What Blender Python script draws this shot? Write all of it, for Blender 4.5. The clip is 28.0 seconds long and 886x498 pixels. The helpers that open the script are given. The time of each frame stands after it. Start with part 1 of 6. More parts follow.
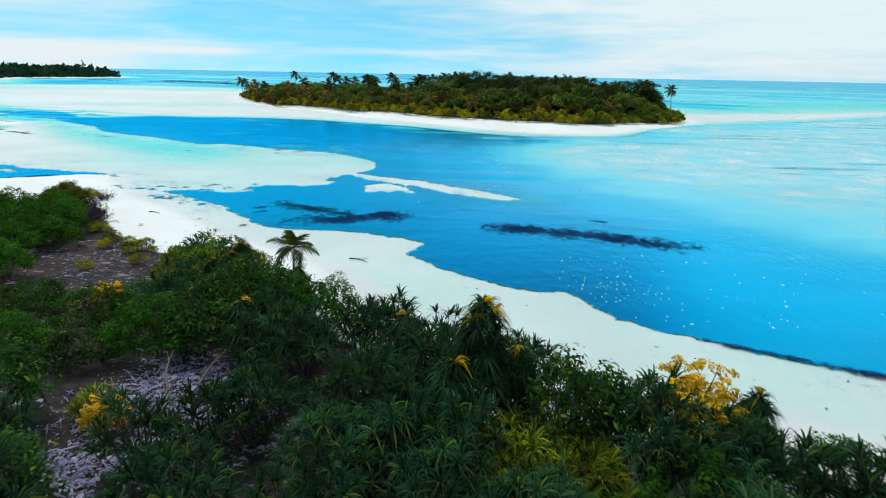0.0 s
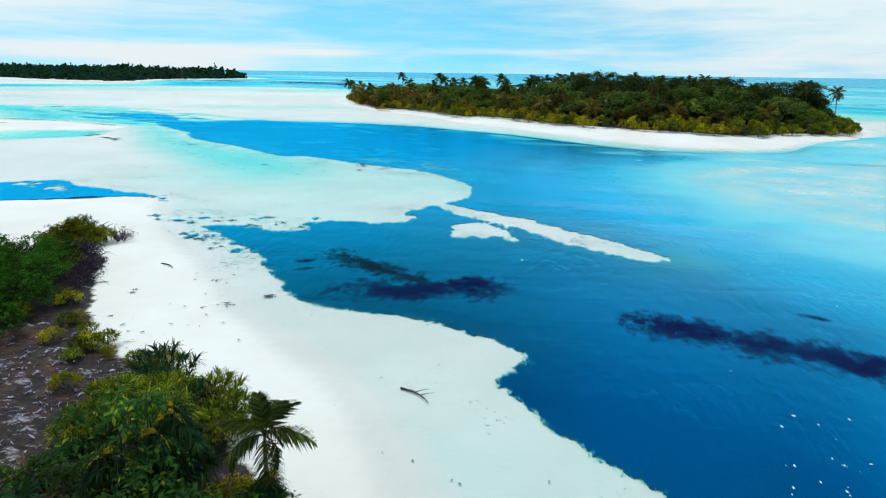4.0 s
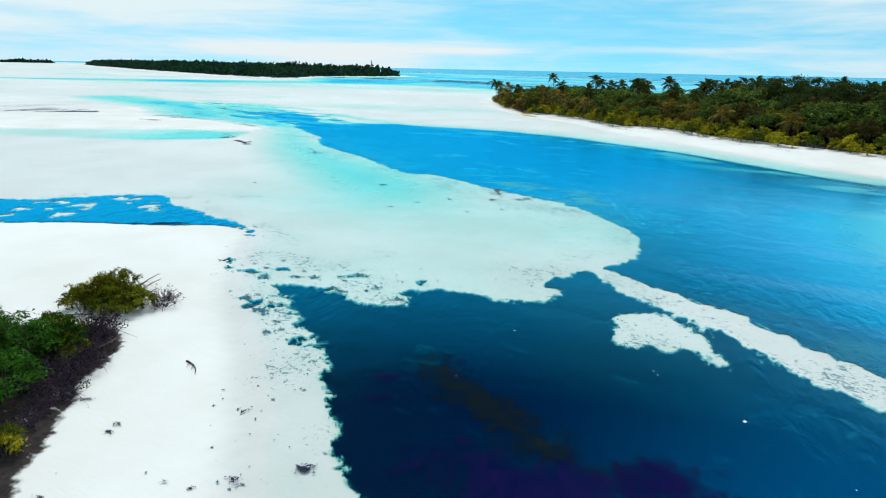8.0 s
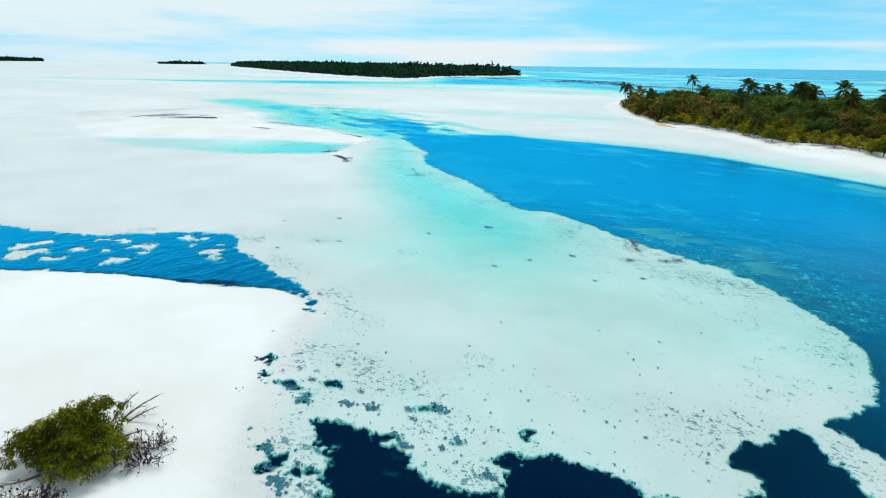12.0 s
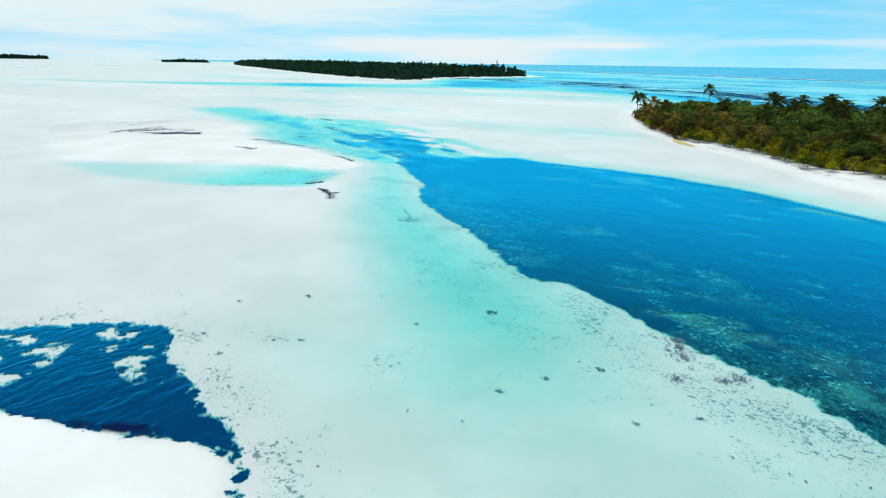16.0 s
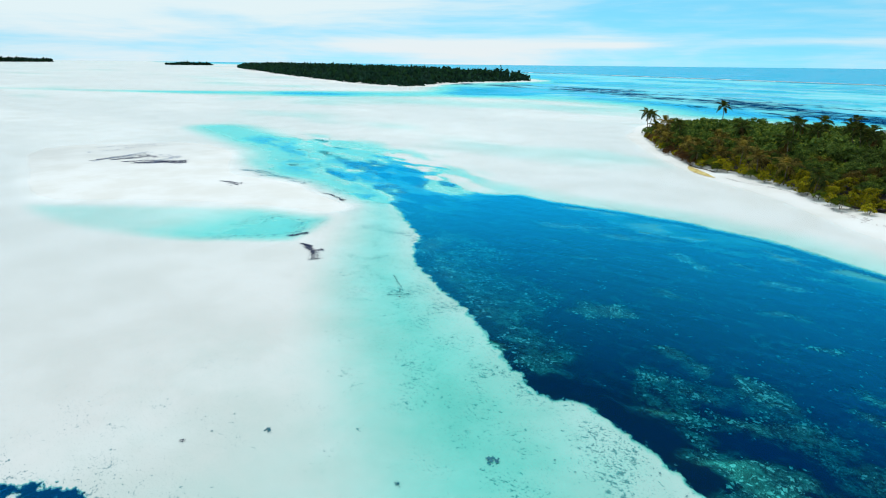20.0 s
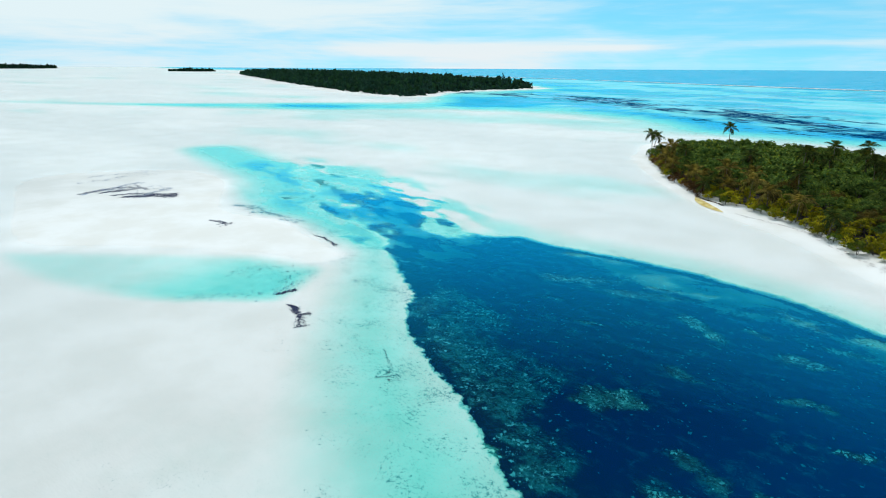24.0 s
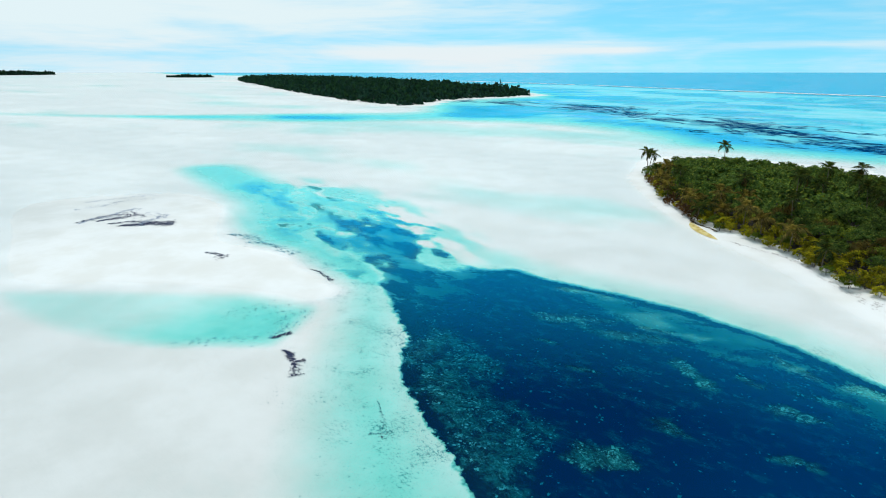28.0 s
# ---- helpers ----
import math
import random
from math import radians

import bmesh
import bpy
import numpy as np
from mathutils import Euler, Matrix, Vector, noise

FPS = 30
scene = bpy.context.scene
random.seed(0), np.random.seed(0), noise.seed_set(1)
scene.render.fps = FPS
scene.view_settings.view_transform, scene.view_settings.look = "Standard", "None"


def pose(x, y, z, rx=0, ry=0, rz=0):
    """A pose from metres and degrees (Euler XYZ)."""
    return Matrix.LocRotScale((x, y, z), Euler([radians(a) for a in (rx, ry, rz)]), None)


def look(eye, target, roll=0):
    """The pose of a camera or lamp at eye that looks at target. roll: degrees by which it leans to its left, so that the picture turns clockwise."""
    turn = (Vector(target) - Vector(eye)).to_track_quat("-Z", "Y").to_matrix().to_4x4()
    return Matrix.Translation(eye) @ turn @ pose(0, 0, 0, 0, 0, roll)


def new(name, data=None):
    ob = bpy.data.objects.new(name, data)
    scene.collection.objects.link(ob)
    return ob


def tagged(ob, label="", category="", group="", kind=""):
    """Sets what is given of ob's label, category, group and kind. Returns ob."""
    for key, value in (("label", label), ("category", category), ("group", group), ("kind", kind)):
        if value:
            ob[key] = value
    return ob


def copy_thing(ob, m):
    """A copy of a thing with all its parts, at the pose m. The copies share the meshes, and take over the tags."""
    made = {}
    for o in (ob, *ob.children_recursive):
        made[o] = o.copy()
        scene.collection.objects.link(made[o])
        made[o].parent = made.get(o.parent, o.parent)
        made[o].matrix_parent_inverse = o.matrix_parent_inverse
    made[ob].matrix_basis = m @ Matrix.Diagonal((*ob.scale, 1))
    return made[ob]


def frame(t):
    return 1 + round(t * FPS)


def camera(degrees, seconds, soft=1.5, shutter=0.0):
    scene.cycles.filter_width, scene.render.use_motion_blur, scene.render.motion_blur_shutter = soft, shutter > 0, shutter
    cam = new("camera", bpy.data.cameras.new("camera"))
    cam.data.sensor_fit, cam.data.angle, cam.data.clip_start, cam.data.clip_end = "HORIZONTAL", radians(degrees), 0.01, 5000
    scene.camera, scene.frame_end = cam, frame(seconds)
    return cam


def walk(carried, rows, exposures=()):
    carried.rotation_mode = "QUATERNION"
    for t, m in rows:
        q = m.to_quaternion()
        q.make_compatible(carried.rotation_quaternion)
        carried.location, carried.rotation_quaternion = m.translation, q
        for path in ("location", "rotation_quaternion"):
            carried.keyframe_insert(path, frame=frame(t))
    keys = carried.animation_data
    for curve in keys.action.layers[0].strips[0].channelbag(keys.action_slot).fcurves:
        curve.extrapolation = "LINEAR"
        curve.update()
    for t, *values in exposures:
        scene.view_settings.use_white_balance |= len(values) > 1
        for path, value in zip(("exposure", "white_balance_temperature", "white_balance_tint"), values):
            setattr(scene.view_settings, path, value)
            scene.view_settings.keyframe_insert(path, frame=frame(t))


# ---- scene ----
cam = camera(74.8, 28.0, 1.05, 0.35)
PATH = [
    (0, (-0.057, -0.01, 14.116), (-0.055, 1.904, 13.535), 1.1),
    (0.5, (-0.088, 2.611, 14.096), (-0.108, 4.525, 13.516), 1.2),
    (1, (-0.117, 5.253, 14.102), (-0.16, 7.166, 13.522), 1.2),
    (1.5, (-0.214, 7.835, 14.141), (-0.287, 9.747, 13.559), 1.1),
    (2, (-0.278, 10.343, 14.171), (-0.384, 12.253, 13.588), 1.1),
    (2.5, (-0.417, 12.814, 14.223), (-0.565, 14.722, 13.639), 1.0),
    (4.5, (-1.388, 22.276, 14.577), (-1.825, 24.137, 13.989), 0.9),
    (5, (-1.94, 24.789, 14.69), (-2.457, 26.629, 14.1), 1.1),
    (5.5, (-2.4, 26.88, 14.809), (-2.979, 28.701, 14.217), 1.0),
    (6, (-3.017, 29.233, 14.904), (-3.656, 31.033, 14.311), 1.0),
    (6.5, (-3.686, 31.32, 14.947), (-4.373, 33.102, 14.353), 1.1),
    (7, (-4.459, 33.578, 15.101), (-5.195, 35.339, 14.505), 1.2),
    (7.5, (-5.141, 35.426, 15.234), (-5.911, 37.173, 14.637), 1.1),
    (8, (-6.003, 37.575, 15.367), (-6.8, 39.309, 14.768), 1.2),
    (8.5, (-6.696, 39.393, 15.489), (-7.512, 41.118, 14.889), 1.0),
    (9, (-7.563, 41.491, 15.683), (-8.407, 43.202, 15.083), 0.9),
    (9.5, (-8.276, 43.119, 15.849), (-9.163, 44.808, 15.249), 0.7),
    (10, (-9.303, 45.034, 16.137), (-10.272, 46.676, 15.534), 0.8),
    (10.5, (-10.298, 46.647, 16.45), (-11.334, 48.246, 15.841), 1.0),
    (11, (-11.406, 48.521, 16.69), (-12.493, 50.087, 16.081), 0.9),
    (11.5, (-12.355, 49.986, 16.917), (-13.468, 51.532, 16.308), 0.8),
    (12, (-13.472, 51.756, 17.218), (-14.597, 53.292, 16.607), 0.7),
    (12.5, (-14.418, 53.287, 17.439), (-15.547, 54.82, 16.826), 0.6),
    (14.5, (-18.471, 59.477, 19.137), (-19.603, 61.007, 18.521), 0.8),
    (15, (-19.49, 61.12, 19.881), (-20.622, 62.648, 19.262), 0.8),
    (15.5, (-20.386, 62.514, 20.426), (-21.519, 64.042, 19.807), 0.8),
    (16, (-21.363, 64.137, 21.145), (-22.498, 65.663, 20.527), 0.8),
    (16.5, (-22.221, 65.503, 21.798), (-23.359, 67.027, 21.179), 0.8),
    (17, (-23.214, 67.045, 22.512), (-24.353, 68.568, 21.893), 0.7),
    (17.5, (-24.005, 68.303, 23.134), (-25.145, 69.825, 22.515), 0.7),
    (18, (-25.004, 69.765, 23.933), (-26.144, 71.287, 23.314), 0.8),
    (18.5, (-25.697, 70.913, 24.682), (-26.838, 72.434, 24.064), 0.8),
    (19, (-26.522, 72.245, 25.526), (-27.666, 73.765, 24.908), 0.7),
    (19.5, (-27.244, 73.336, 26.227), (-28.388, 74.855, 25.608), 0.8),
    (20, (-27.979, 74.664, 27.05), (-29.126, 76.182, 26.433), 0.6),
    (20.5, (-28.589, 75.596, 27.832), (-29.737, 77.113, 27.216), 0.7),
    (21, (-29.184, 76.714, 28.729), (-30.334, 78.23, 28.113), 0.6),
    (21.5, (-29.658, 77.573, 29.525), (-30.81, 79.088, 28.91), 0.5),
    (23.5, (-31.279, 80.75, 32.648), (-32.435, 82.265, 32.04), 0.3),
    (24, (-31.553, 81.308, 33.548), (-32.711, 82.822, 32.941), 0.3),
    (24.5, (-31.771, 81.822, 34.39), (-32.929, 83.336, 33.784), 0.3),
    (25, (-31.903, 82.261, 35.199), (-33.062, 83.775, 34.595), 0.2),
    (25.5, (-32.015, 82.655, 36.084), (-33.174, 84.169, 35.481), 0.2),
    (26, (-31.942, 82.87, 36.868), (-33.101, 84.385, 36.267), 0.1),
    (26.5, (-31.841, 82.9, 37.701), (-32.998, 84.417, 37.101), 0.1),
    (27, (-31.766, 82.871, 38.45), (-32.922, 84.389, 37.851), 0.1),
    (27.5, (-31.694, 82.846, 39.088), (-32.85, 84.364, 38.49), 0.0),
    (28, (-31.709, 82.785, 39.628), (-32.866, 84.303, 39.031), 0.0),
]
walk(cam, [(t, look(eye, target, roll)) for t, eye, target, roll in PATH])

# ---------------------------------------------------------------- world and light
SUN_AZ, SUN_EL = -35.0, 66.0          # azimuth clockwise from +y, elevation, degrees
world = bpy.data.worlds.new("world")
scene.world = world
world.use_nodes = True


class Nodes:
    """Short hand for building a node tree."""

    def __init__(self, tree):
        self.tree = tree
        tree.nodes.clear()

    def link(self, a, b):
        self.tree.links.new(a, b)

    def put(self, socket, value):
        if isinstance(value, bpy.types.NodeSocket):
            self.tree.links.new(value, socket)
        elif isinstance(value, (tuple, list)) and len(value) == 3 and socket.type == "RGBA":
            socket.default_value = (*value, 1)
        else:
            socket.default_value = value

    def math(self, op, a, b=0.0, c=0.0, clamp=False):
        n = self.tree.nodes.new("ShaderNodeMath")
        n.operation, n.use_clamp = op, clamp
        for s, v in zip(n.inputs, (a, b, c)):
            self.put(s, v)
        return n.outputs[0]

    def step(self, v, lo, hi, smooth=True):
        n = self.tree.nodes.new("ShaderNodeMapRange")
        n.interpolation_type = "SMOOTHSTEP" if smooth else "LINEAR"
        n.clamp = True
        self.put(n.inputs[0], v)
        self.put(n.inputs[1], lo)
        self.put(n.inputs[2], hi)
        return n.outputs[0]

    def mix(self, f, a, b, blend="MIX"):
        n = self.tree.nodes.new("ShaderNodeMix")
        n.data_type, n.blend_type = "RGBA", blend
        self.put(n.inputs[0], f)
        self.put(n.inputs[6], a)
        self.put(n.inputs[7], b)
        return n.outputs[2]

    def noise(self, vec, scale, detail=4.0, rough=0.55, dist=0.0, dim="3D"):
        n = self.tree.nodes.new("ShaderNodeTexNoise")
        n.noise_dimensions = dim
        if vec is not None:
            self.put(n.inputs["Vector"], vec)
        n.inputs["Scale"].default_value = scale
        n.inputs["Detail"].default_value = detail
        n.inputs["Roughness"].default_value = rough
        n.inputs["Distortion"].default_value = dist
        return n.outputs["Fac"]

    def attr(self, name):
        n = self.tree.nodes.new("ShaderNodeAttribute")
        n.attribute_name = name
        return n.outputs["Fac"]

    def position(self):
        return self.tree.nodes.new("ShaderNodeNewGeometry").outputs["Position"]

    def scaled(self, vec, x, y, z):
        n = self.tree.nodes.new("ShaderNodeVectorMath")
        n.operation = "MULTIPLY"
        self.put(n.inputs[0], vec)
        n.inputs[1].default_value = (x, y, z)
        return n.outputs[0]

    def bump(self, height, strength, distance):
        n = self.tree.nodes.new("ShaderNodeBump")
        n.inputs["Strength"].default_value = strength
        n.inputs["Distance"].default_value = distance
        self.put(n.inputs["Height"], height)
        return n.outputs[0]

    def combine(self, x, y, z):
        n = self.tree.nodes.new("ShaderNodeCombineXYZ")
        for s, v in zip(n.inputs, (x, y, z)):
            self.put(s, v)
        return n.outputs[0]

    def principled(self, color, rough=0.6, normal=None, spec=0.5, metal=0.0, trans=0.0):
        n = self.tree.nodes.new("ShaderNodeBsdfPrincipled")
        self.put(n.inputs["Base Color"], color)
        self.put(n.inputs["Roughness"], rough)
        n.inputs["Specular IOR Level"].default_value = spec
        n.inputs["Metallic"].default_value = metal
        if normal is not None:
            self.put(n.inputs["Normal"], normal)
        return n.outputs[0]

    def out(self, shader):
        n = self.tree.nodes.new("ShaderNodeOutputMaterial")
        self.tree.links.new(shader, n.inputs[0])


def build_world():
    k = Nodes(world.node_tree)
    coord = world.node_tree.nodes.new("ShaderNodeTexCoord").outputs["Generated"]
    sep = world.node_tree.nodes.new("ShaderNodeSeparateXYZ")
    k.link(coord, sep.inputs[0])
    x, y, z = sep.outputs
    up = k.math("ABSOLUTE", z)
    sky = world.node_tree.nodes.new("ShaderNodeTexSky")
    sky.sky_type, sky.sun_disc = "NISHITA", False
    sky.sun_elevation, sky.sun_rotation = radians(SUN_EL), radians(SUN_AZ)
    sky.air_density, sky.dust_density, sky.ozone_density = 1.0, 0.6, 3.0
    k.link(k.combine(x, y, k.math("ADD", up, 0.22)), sky.inputs[0])
    blue = k.mix(1.0, sky.outputs[0], SKY_TINT, "MULTIPLY")
    # streaky high cloud: azimuth to the left of +y and elevation, in degrees
    az = k.math("MULTIPLY", k.math("ARCTAN2", k.math("MULTIPLY", x, -1.0), y), 57.2958)
    el = k.math("MULTIPLY", k.math("ARCSINE", up), 57.2958)
    flat = k.combine(k.math("MULTIPLY", az, 0.05), k.math("MULTIPLY", el, 0.32), 0.0)
    streak = k.noise(flat, 1.0, 5.0, 0.55, 0.6)
    fine = k.noise(k.combine(k.math("MULTIPLY", az, 0.12), k.math("MULTIPLY", el, 1.3), 3.0), 1.0, 5.0, 0.6, 0.3)

    def bank(a0, aw, e0, ew):
        p = k.math("POWER", k.math("DIVIDE", k.math("SUBTRACT", az, a0), aw), 2.0)
        q = k.math("POWER", k.math("DIVIDE", k.math("SUBTRACT", el, e0), ew), 2.0)
        return k.math("EXPONENT", k.math("MULTIPLY", k.math("ADD", p, q), -1.0))

    cover = k.math("ADD", streak, k.math("MULTIPLY", k.math("SUBTRACT", fine, 0.5), 0.45))
    for a0, aw, e0, ew, amount in CLOUD_BANKS:
        cover = k.math("ADD", cover, k.math("MULTIPLY", bank(a0, aw, e0, ew), amount))
    cover = k.math("ADD", cover, k.math("MULTIPLY", k.step(el, 8.0, 50.0), 0.12))
    mask = k.step(cover, 0.18, 0.84)
    cloud = k.mix(k.step(el, 0.5, 3.5), CLOUD_LOW, CLOUD_HIGH)
    both = k.mix(mask, blue, cloud)
    bg = world.node_tree.nodes.new("ShaderNodeBackground")
    k.link(both, bg.inputs[0])
    bg.inputs[1].default_value = SKY_STRENGTH
    outw = world.node_tree.nodes.new("ShaderNodeOutputWorld")
    k.link(bg.outputs[0], outw.inputs[0])


SKY_STRENGTH = 0.15
SKY_TINT = (0.58, 1.22, 1.05)
CLOUD_LOW, CLOUD_HIGH = (5.4, 5.9, 6.1), (5.1, 6.0, 6.25)
# azimuth, its half width, elevation, its half height, amount
CLOUD_BANKS = [(38, 10, 1.3, 0.7, 0.5), (22, 5, 1.5, 0.35, 0.4), (66, 20, 5.5, 2.8, 0.50), (-25, 20, 6.0, 4.0, 0.42), (5, 18, 4.0, 3.0, -0.25), (0, 10, 1.8, 0.3, 0.2)]
build_world()

sun = new("sun", bpy.data.lights.new("sun", "SUN"))
sun.data.energy, sun.data.angle, sun.data.color = 2.2, radians(18.0), (1.0, 0.965, 0.915)
sun_way = Vector((math.sin(radians(SUN_AZ)) * math.cos(radians(SUN_EL)), math.cos(radians(SUN_AZ)) * math.cos(radians(SUN_EL)), math.sin(radians(SUN_EL))))
sun.matrix_world = look(sun_way * 300, (0, 0, 0))

# ---------------------------------------------------------------- the plan, in metres
# edge of the deep water: along the near beach, round the pool, and up the channel
SHORE_NEAR = [(140, -4), (70, 12), (40, 20.5), (22, 26), (16, 29.2), (11, 32.5), (8.6, 36.9), (6, 37.1), (1, 40.6), (-2, 44), (-2.8, 45.6),
              (-1.5, 47.9), (-3.6, 49.5), (-8, 51.5), (-15, 52.3), (-18, 54), (-21, 57.6), (-23, 59.1), (-23.2, 60.6), (-27.3, 63.8), (-30.5, 66)]
POOL_HEAD = [(-33.6, 68.4), (-30.8, 69.3), (-26.6, 68.5), (-23.4, 69.3), (-24, 71.8), (-20.9, 73.4), (-17.4, 73.4), (-14.9, 75), (-14.4, 76.8),
             (-16.2, 77.6), (-15, 80.5), (-13.4, 83), (-10.9, 87.4), (-10.8, 90.7), (-11.8, 95.7), (-15.2, 100), (-20.7, 105.2), (-30, 108.8)]
CHANNEL_WEST = [(-36, 111.8), (-43.3, 115.3), (-47, 114.3), (-52, 117), (-58.7, 122), (-64.5, 126.2), (-71, 129.6), (-78, 134.5), (-82.5, 139.5),
                (-85, 144), (-92, 149), (-103, 156.6), (-115, 164), (-128, 169.5), (-140, 174), (-165, 188), (-200, 206)]
CHANNEL_EAST = [(-186, 211), (-170, 209), (-155, 204.5), (-143, 201), (-132, 195.5), (-119, 188), (-112, 183.5), (-104, 177), (-98.5, 175), (-93.8, 178), (-88, 181.5), (-80.9, 180.2), (-70, 181), (-56, 181), (-46, 179), (-38, 177), (-27, 171),
                (-12, 163), (2, 151.5), (15, 142.5), (30, 141), (44, 146), (54, 160), (70, 177), (110, 200), (400, 330), (900, 200), (900, -200)]
# pale bars that lie in the deep water
BAR_LONG = [(-13.4, 83.2), (-12.5, 83.1), (-6.7, 79.8), (-2.9, 77.9), (0.0, 75.4), (3.4, 72.7), (6.3, 70.5), (8.6, 67.9), (8.2, 67.3), (6.5, 67.3), (3.8, 68.9), (1.9, 69.9), (-0.1, 71.0), (-1.8, 73.1), (-4.3, 75.3), (-8.1, 77.3), (-11.3, 80.0)]
BAR_SMALL = [(-9.9, 73.8), (-8.4, 75.7), (-6.2, 74.5), (-3.9, 70.5), (-5.4, 71.6), (-7.7, 70.7), (-9.4, 70.7)]
# dry sand
DRY_NEAR = [(200, -60), (70, 2), (40, 10), (20, 18), (8, 24), (-2, 29.5), (-4.2, 33), (-7.8, 38.9), (-11.5, 43.4), (-17, 47.4), (-21.4, 51), (-24.2, 54.7), (-32.6, 62.6),
            (-36.6, 66.3), (-39.9, 70), (-42.6, 73.6), (-44.9, 77.6), (-47.6, 78.4), (-50.2, 78), (-53, 76.2), (-56.4, 74.8), (-61.6, 72.8), (-68, 69), (-75, 65), (-110, 50), (-200, 30), (-260, -60), (-100, -260), (100, -260)]
POOL_WEST = [(-45, 78.1), (-47.6, 78.8), (-50.2, 78.3), (-53, 76.5), (-56.4, 75), (-61.6, 73), (-68, 69.3), (-75, 65.3), (-110, 50.5), (-160, 38), (-150, 52), (-110, 66), (-88, 72), (-77, 76), (-70, 82.7), (-65, 85.3), (-60.7, 82.6), (-57.3, 82.2), (-52.5, 80.6), (-49, 80.4)]
SPIT = [(-107.3, 151.5), (-116, 154.6), (-124.5, 156.8), (-136, 160), (-154, 158), (-166, 164.5), (-188, 179), (-214, 182), (-228, 168), (-238, 150), (-228, 136), (-200, 126), (-163.5, 115.5), (-144.5, 127), (-130, 135.6), (-120.7, 140.4), (-113.7, 142.6), (-107, 145)]
# green shallows along the channel and between the spits
GREEN_BAND = [(-260, 205), (-190, 184), (-159, 166), (-116, 160), (-104, 150), (-93, 137), (-81, 123), (-67, 111), (-52, 101), (-42, 96), (-36, 98), (-38, 106), (-46, 112), (-60, 122), (-82, 138), (-100, 156), (-140, 178), (-190, 205), (-250, 225)]
GREEN_POOL = [(-104.6, 142.6), (-99.6, 131.5), (-100.6, 128), (-106, 124), (-113, 118.5), (-126, 113), (-142, 110), (-158, 112), (-150, 120), (-134, 131.4), (-121.8, 139.8), (-111, 143)]
# the wooded island: its sand and its woods
ISLE_SAND = [(-112, 318), (-108, 300), (-89, 266), (-80, 252), (-64, 231), (-45, 214), (-29, 194), (-14, 180), (2, 165), (17, 153), (31, 148), (44, 153), (57, 168), (72, 180), (84, 205), (88, 240), (70, 300), (30, 340), (-20, 362), (-66, 372), (-105, 366), (-118, 345)]
ISLE_WOOD = [(-105, 313), (-103, 302), (-83, 262), (-66, 240), (-55, 233), (-44, 222.5), (-33, 208), (-21, 203), (-8, 190), (3, 181), (13, 174), (24, 168), (35, 165), (46, 168), (58, 178), (71, 182), (80, 200), (84, 225), (74, 260), (40, 298), (0, 318), (-50, 338), (-90, 345), (-103, 330)]
# open water behind
SEA_SOUTH = [(-900, 190), (-690, 270), (-560, 342), (-460, 446), (-395, 512), (-440, 580), (-490, 680), (-470, 870), (-700, 1060), (-1000, 1250), (-2000, 1700), (-5200, 3000), (-5200, 6400), (6400, 6400), (6400, 0), (900, 0), (400, 300),
             (110, 240), (92, 280), (60, 335), (0, 375), (-66, 392), (-133, 400), (-155, 434), (-220, 462), (-310, 444), (-377, 378), (-493, 327), (-690, 250)]
REEF_EDGE = [(-7000, 3600), (-2500, 2150), (-1219, 1640), (-698, 1458), (-266, 1243), (-47, 1149), (600, 900), (2500, 300), (6400, -800), (6400, 6400), (-7000, 6400)]
DARK_REEF = [(-470, 690), (-319, 700), (-238, 655), (-144, 580), (-60, 520), (40, 470), (120, 380), (60, 400), (-40, 445), (-90, 480), (-150, 540), (-238, 615), (-319, 668)]
PALE_LAGOON = [(900, -60), (120, 16), (66, 32), (44, 44), (30, 58), (19, 74), (13, 92), (13, 115), (30, 132), (48, 140), (62, 160), (80, 178), (400, 320), (900, 200)]
SOIL_BARE = [(-17.3, 41.4), (-20.5, 42.6), (-24, 44), (-27, 46), (-28.8, 48), (-30, 50.3), (-33, 53), (-35, 56.6), (-37.8, 58), (-36.8, 55.8), (-34.3, 52.4), (-32, 49.2), (-30, 46.2), (-28.8, 43), (-29.4, 39.3), (-27.5, 34.5), (-24.5, 31.5), (-20, 31.2), (-17.2, 33.5), (-18.6, 37.6)]
FAR_ISLE = [(-455, 575), (-560, 602), (-700, 668), (-860, 750), (-1200, 935), (-1900, 1350), (-1800, 1560), (-1000, 1240), (-640, 1010), (-484, 893), (-468, 862), (-495, 740), (-478, 640)]
WEED_BEDS = [  # x, y, half length, half width, turn
    (12.5, 51.8, 8.2, 2.1, -16), (7.6, 53.4, 3.4, 1.9, -8), (18.8, 49.4, 3.4, 1.7, -30), (-13.6, 60.2, 5.6, 1.5, -28), (-9.4, 56.4, 6.0, 2.0, 16), (-5.6, 58.6, 2.4, 1.3, 35), (-55.0, 76.1, 2.8, 0.55, 30), (-19.6, 60.6, 0.9, 0.45, 30), (-18.8, 58.8, 1.0, 0.4, 40), (16, 57, 1.3, 0.4, -15), (17.5, 28.3, 3.4, 0.36, -28), (22.5, 25.7, 3.6, 0.4, -26)]
CORAL_GROUND = [(-83, 140.8), (-84.6, 149.8), (-77.5, 150), (-69.4, 145.6), (-67.3, 139.4), (-62.2, 141.6), (-59.7, 138.5), (-54.5, 139.5), (-54.2, 134.2), (-54.9, 131.1), (-53.4, 128.8), (-51.5, 125), (-47, 121.4), (-52.5, 117.8), (-58, 121.5), (-64.3, 125.5), (-72.5, 131)]
